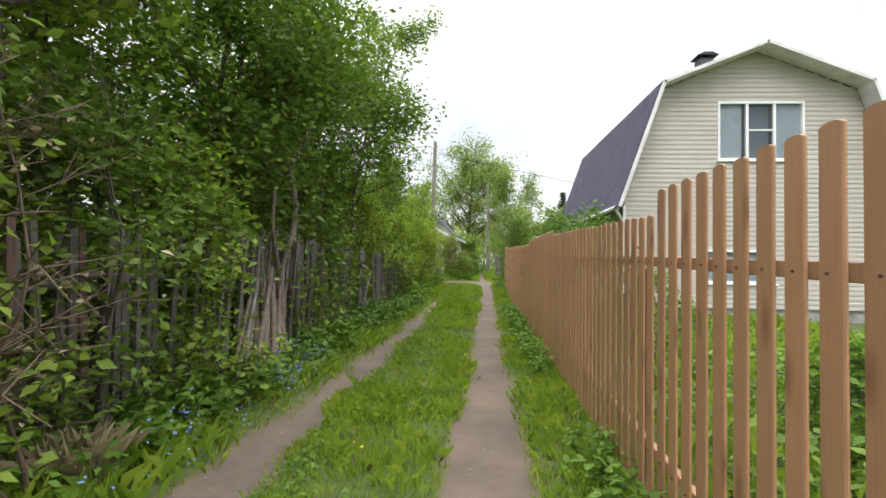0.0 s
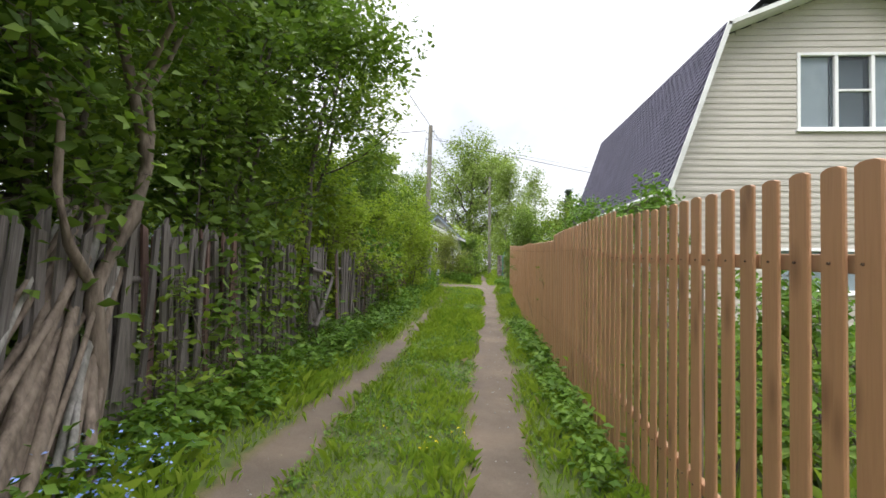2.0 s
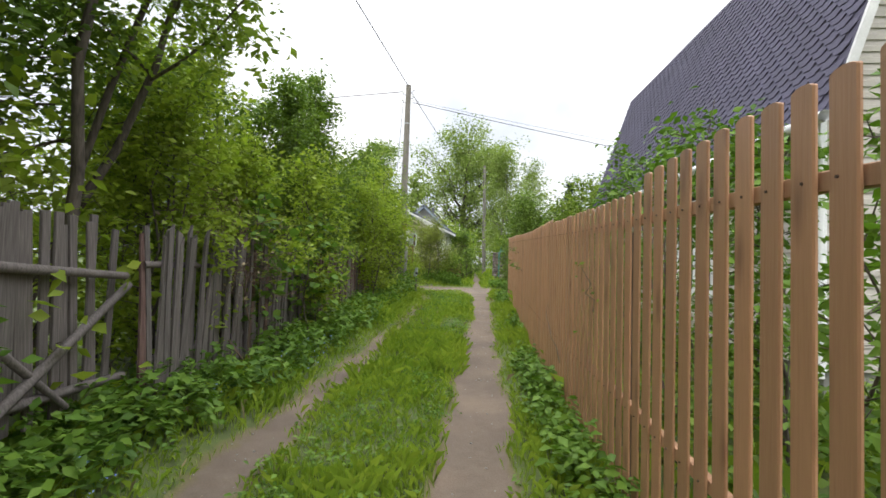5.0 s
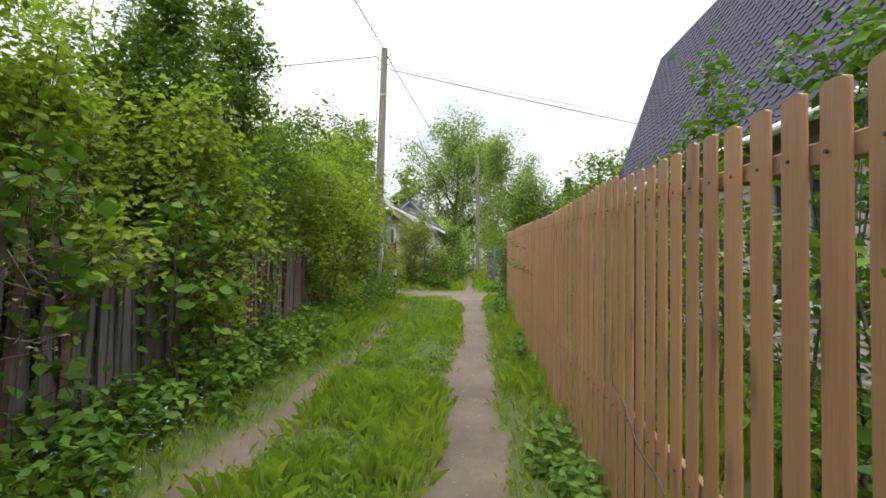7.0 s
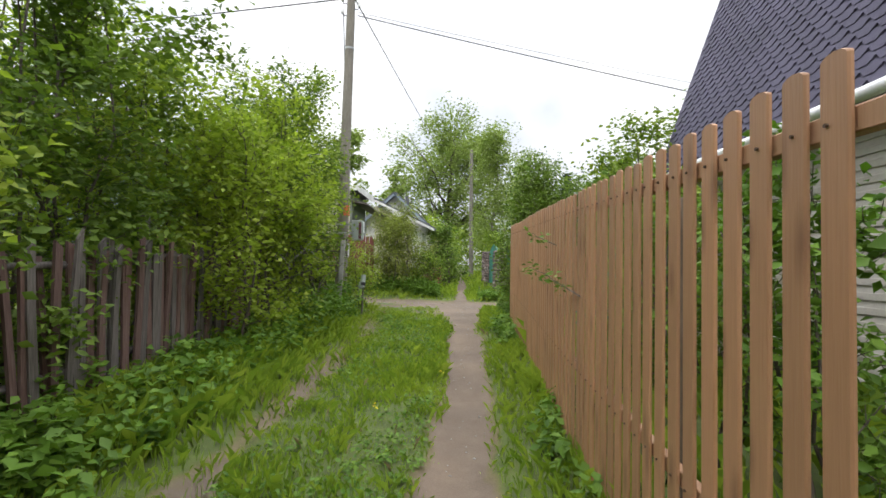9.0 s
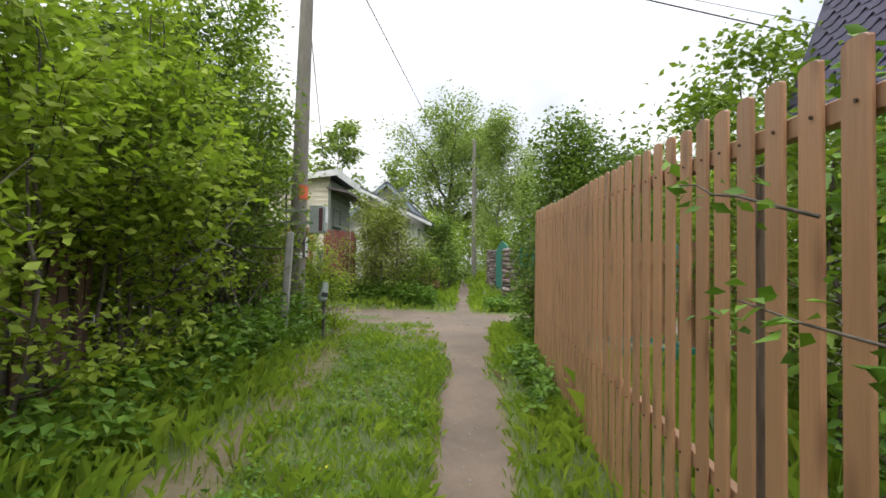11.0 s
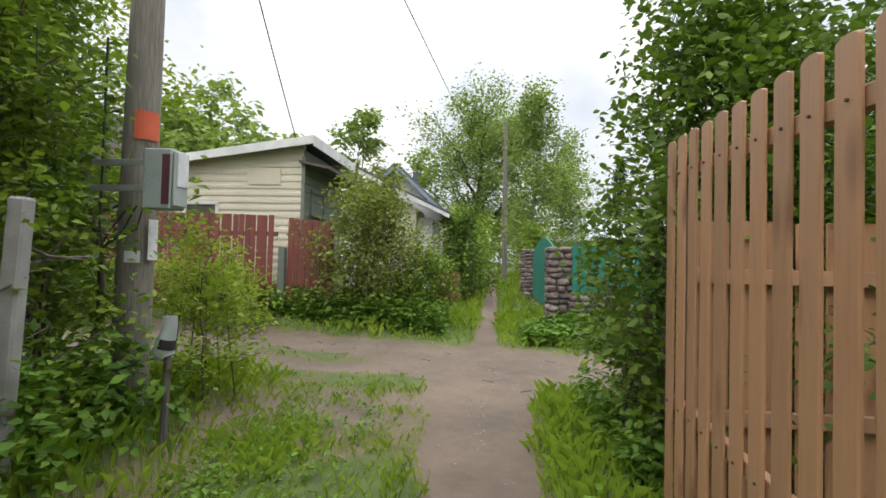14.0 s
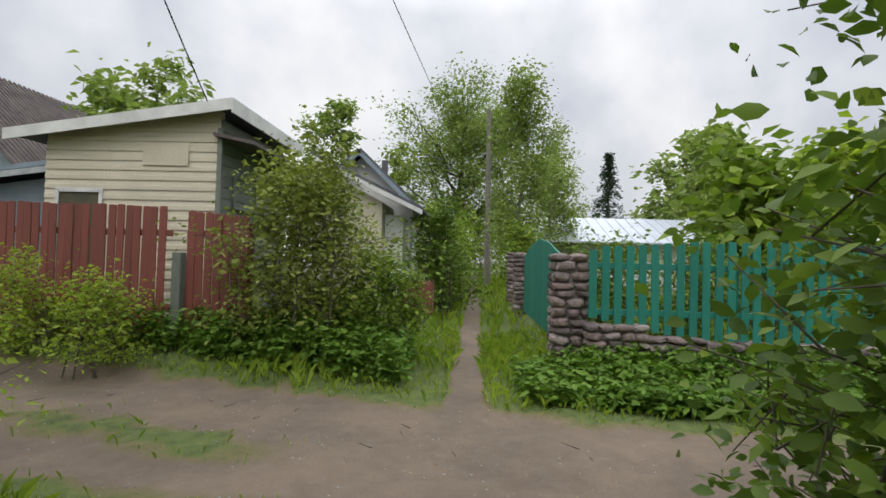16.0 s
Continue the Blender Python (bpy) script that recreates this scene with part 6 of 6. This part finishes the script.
x, y = scatter(rng, 380, 0.75, 1.6, 22.4, 24.2, lambda x, y: keep_turf(x, y))
weeds("corner_weeds", x, y, 0.28, 12, 0.07, rng, LEAF_WEED, "weeds at the fence corner")

x, y = scatter(rng, 260, -2.75, -1.95, 20.4, 23.0, lambda x, y: keep_turf(x, y))
weeds("post_weeds", x, y, 0.6, 13, 0.08, rng, LEAF_WEED, "tall nettles round the concrete post")
x, y = scatter(rng, 420, -2.65, -2.2, 1.0, 6.2, lambda x, y: np.clip(1.3 - np.abs(y - 5.2) / 0.7, 0.12, 1) * (vnoise(x, y, 2.6, 12) > 0.4))
weeds("forget_me_nots", x, y, 0.34, 7, 0.028, rng, BLUE, "small blue forget-me-not flowers by the hedge")
x, y = scatter(rng, 120, -2.5, -2.0, 9, 17, lambda x, y: (vnoise(x, y, 1.6, 12) > 0.6) * 1.0)
weeds("forget_me_nots", x, y, 0.3, 5, 0.02, rng, BLUE, "small blue forget-me-not flowers in the verge")
x, y = scatter(rng, 26, -1.4, 0.5, 1, 22, lambda x, y: keep_turf(x, y))
weeds("dandelions", x, y, 0.14, 4, 0.026, rng, YELLOWP, "few yellow dandelion flowers in the grass")


def sprig(name, start, end, n, size, seed, mat, label):
    """A leafy shoot poking out between pickets."""
    r = np.random.default_rng(seed)
    root = empty(name, start)
    tip = np.array(end) - np.array(start)
    line = wander(r, (0, 0, 0), tip, 6, 0.02)
    tubes("stem", BARK, [(line, np.linspace(0.005, 0.002, 6))], root, 5)
    if n:
        leaf_mesh("foliage", mat, line[r.integers(1, 6, n)] + r.normal(0, 0.035, (n, 3)), size, r, root)
    tagged(root, label, "shoot", "shoots through the brown fence")


sprig("fence_shoot", (0.62, 16.2, 1.20), (0.40, 16.9, 1.38), 60, 0.05, 1, LEAF_WEED, "leafy shoot poking through the brown fence")
sprig("fence_shoot", (0.62, 17.0, 1.55), (0.46, 17.3, 1.66), 24, 0.045, 2, LEAF_WEED, "small leafy shoot poking through the brown fence")
sprig("fence_shoot", (0.54, 10.9, 1.0), (0.47, 10.95, 1.30), 16, 0.035, 3, LEAF, "leafy shoot climbing the brown fence")
sprig("fence_shoot", (0.50, 11.9, 0.45), (0.50, 12.6, 0.92), 0, 0.05, 4, LEAF, "bare brown bramble stem on the brown fence")

rt = np.random.default_rng(12)
a = rt.uniform(0, 2 * math.pi, 500)
rad = 0.20 * np.sqrt(rt.uniform(0, 1, 500))
blades("dry_tussock", -2.72 + np.cos(a) * rad, 2.75 + np.sin(a) * rad, 0.32 + 0 * a, rt, "pale dry grass tussock under the hedge", DRY, 0.0016)
put("dead_shrub", -2.75, 2.1, 301, 2.5, 0.7, 9, 300, 0.05, DRY, "dead brown twiggy shrub in the hedge", "shrub", HEDGE, low=0.3, limbs=8, twigs=6, r0=0.02, sigma=0.06, bark=DEADWOOD)
put("dead_shrub", -2.85, 12.6, 302, 1.9, 0.8, 7, 200, 0.05, DRY, "dead brown twiggy shrub on the old fence", "shrub", HEDGE, low=0.4, limbs=8, twigs=6, r0=0.014, sigma=0.06, bark=DEADWOOD)


def build_litter():
    """Twigs and old leaves trodden into the dirt."""
    r = np.random.default_rng(66)
    n = 260
    x = r.uniform(-6, 3, n)
    y = road_y(x) + r.uniform(-1.4, 1.4, n)
    yl = r.uniform(1, 24, n)
    lane = r.uniform(0, 1, n) < 0.5
    x = np.where(lane, np.where(r.uniform(0, 1, n) < 0.5, path_x(yl), track_x(yl)) + r.normal(0, 0.2, n), x)
    y = np.where(lane, yl, y)
    p = np.stack([x, y, land(x, y) + 0.006], 1)
    ob = leaf_mesh("leaf_litter", DRY, p, 0.018, r, wide=0.5, droop=0.0, flat=4.0)
    tagged(ob, "dry brown leaves trodden into the dirt", "leaf litter", kind="stuff")
    lines = []
    for i in range(26):
        a = r.uniform(0, math.pi)
        q = np.array([r.uniform(-4, 2.5), 0, 0])
        q[1] = road_y(q[0]) + r.uniform(-1.3, 1.3)
        q[2] = land_z(q[0], q[1]) + 0.006
        l = r.uniform(0.04, 0.16)
        lines.append(([q, q + np.array([math.cos(a) * l, math.sin(a) * l, 0.004])], [0.004, 0.002]))
    tagged(tubes("twigs", BARK, lines, None, 4), "small dark twigs on the cross road", "twigs", kind="stuff")


build_litter()


def build_pebbles():
    rng = np.random.default_rng(31)
    V, F = [], []
    n = 900
    y = rng.uniform(0.5, 27, n)
    x = np.where(rng.uniform(0, 1, n) < 0.6, path_x(y), track_x(y)) + rng.normal(0, 0.16, n)
    road = rng.uniform(0, 1, n) < 0.35
    x = np.where(road, rng.uniform(-6, 3, n), x)
    y = np.where(road, road_y(x) + rng.uniform(-1.2, 1.2, n), y)
    s = rng.uniform(0.004, 0.013, n)
    z = land(x, y)
    for i in range(n):
        b = len(V)
        for dx, dy, dz in ((1, 0, 0), (-1, 0, 0), (0, 1, 0), (0, -1, 0), (0, 0, 0.7), (0, 0, -0.7)):
            V.append((x[i] + dx * s[i], y[i] + dy * s[i] * 0.8, z[i] + dz * s[i]))
        for a, c, d in ((0, 2, 4), (2, 1, 4), (1, 3, 4), (3, 0, 4), (2, 0, 5), (1, 2, 5), (3, 1, 5), (0, 3, 5)):
            F.append((b + a, b + c, b + d))
    tagged(fast_mesh("pebbles", V, F, CONCRETE), "small grey pebbles on the dirt", "pebbles", kind="stuff")


build_pebbles()
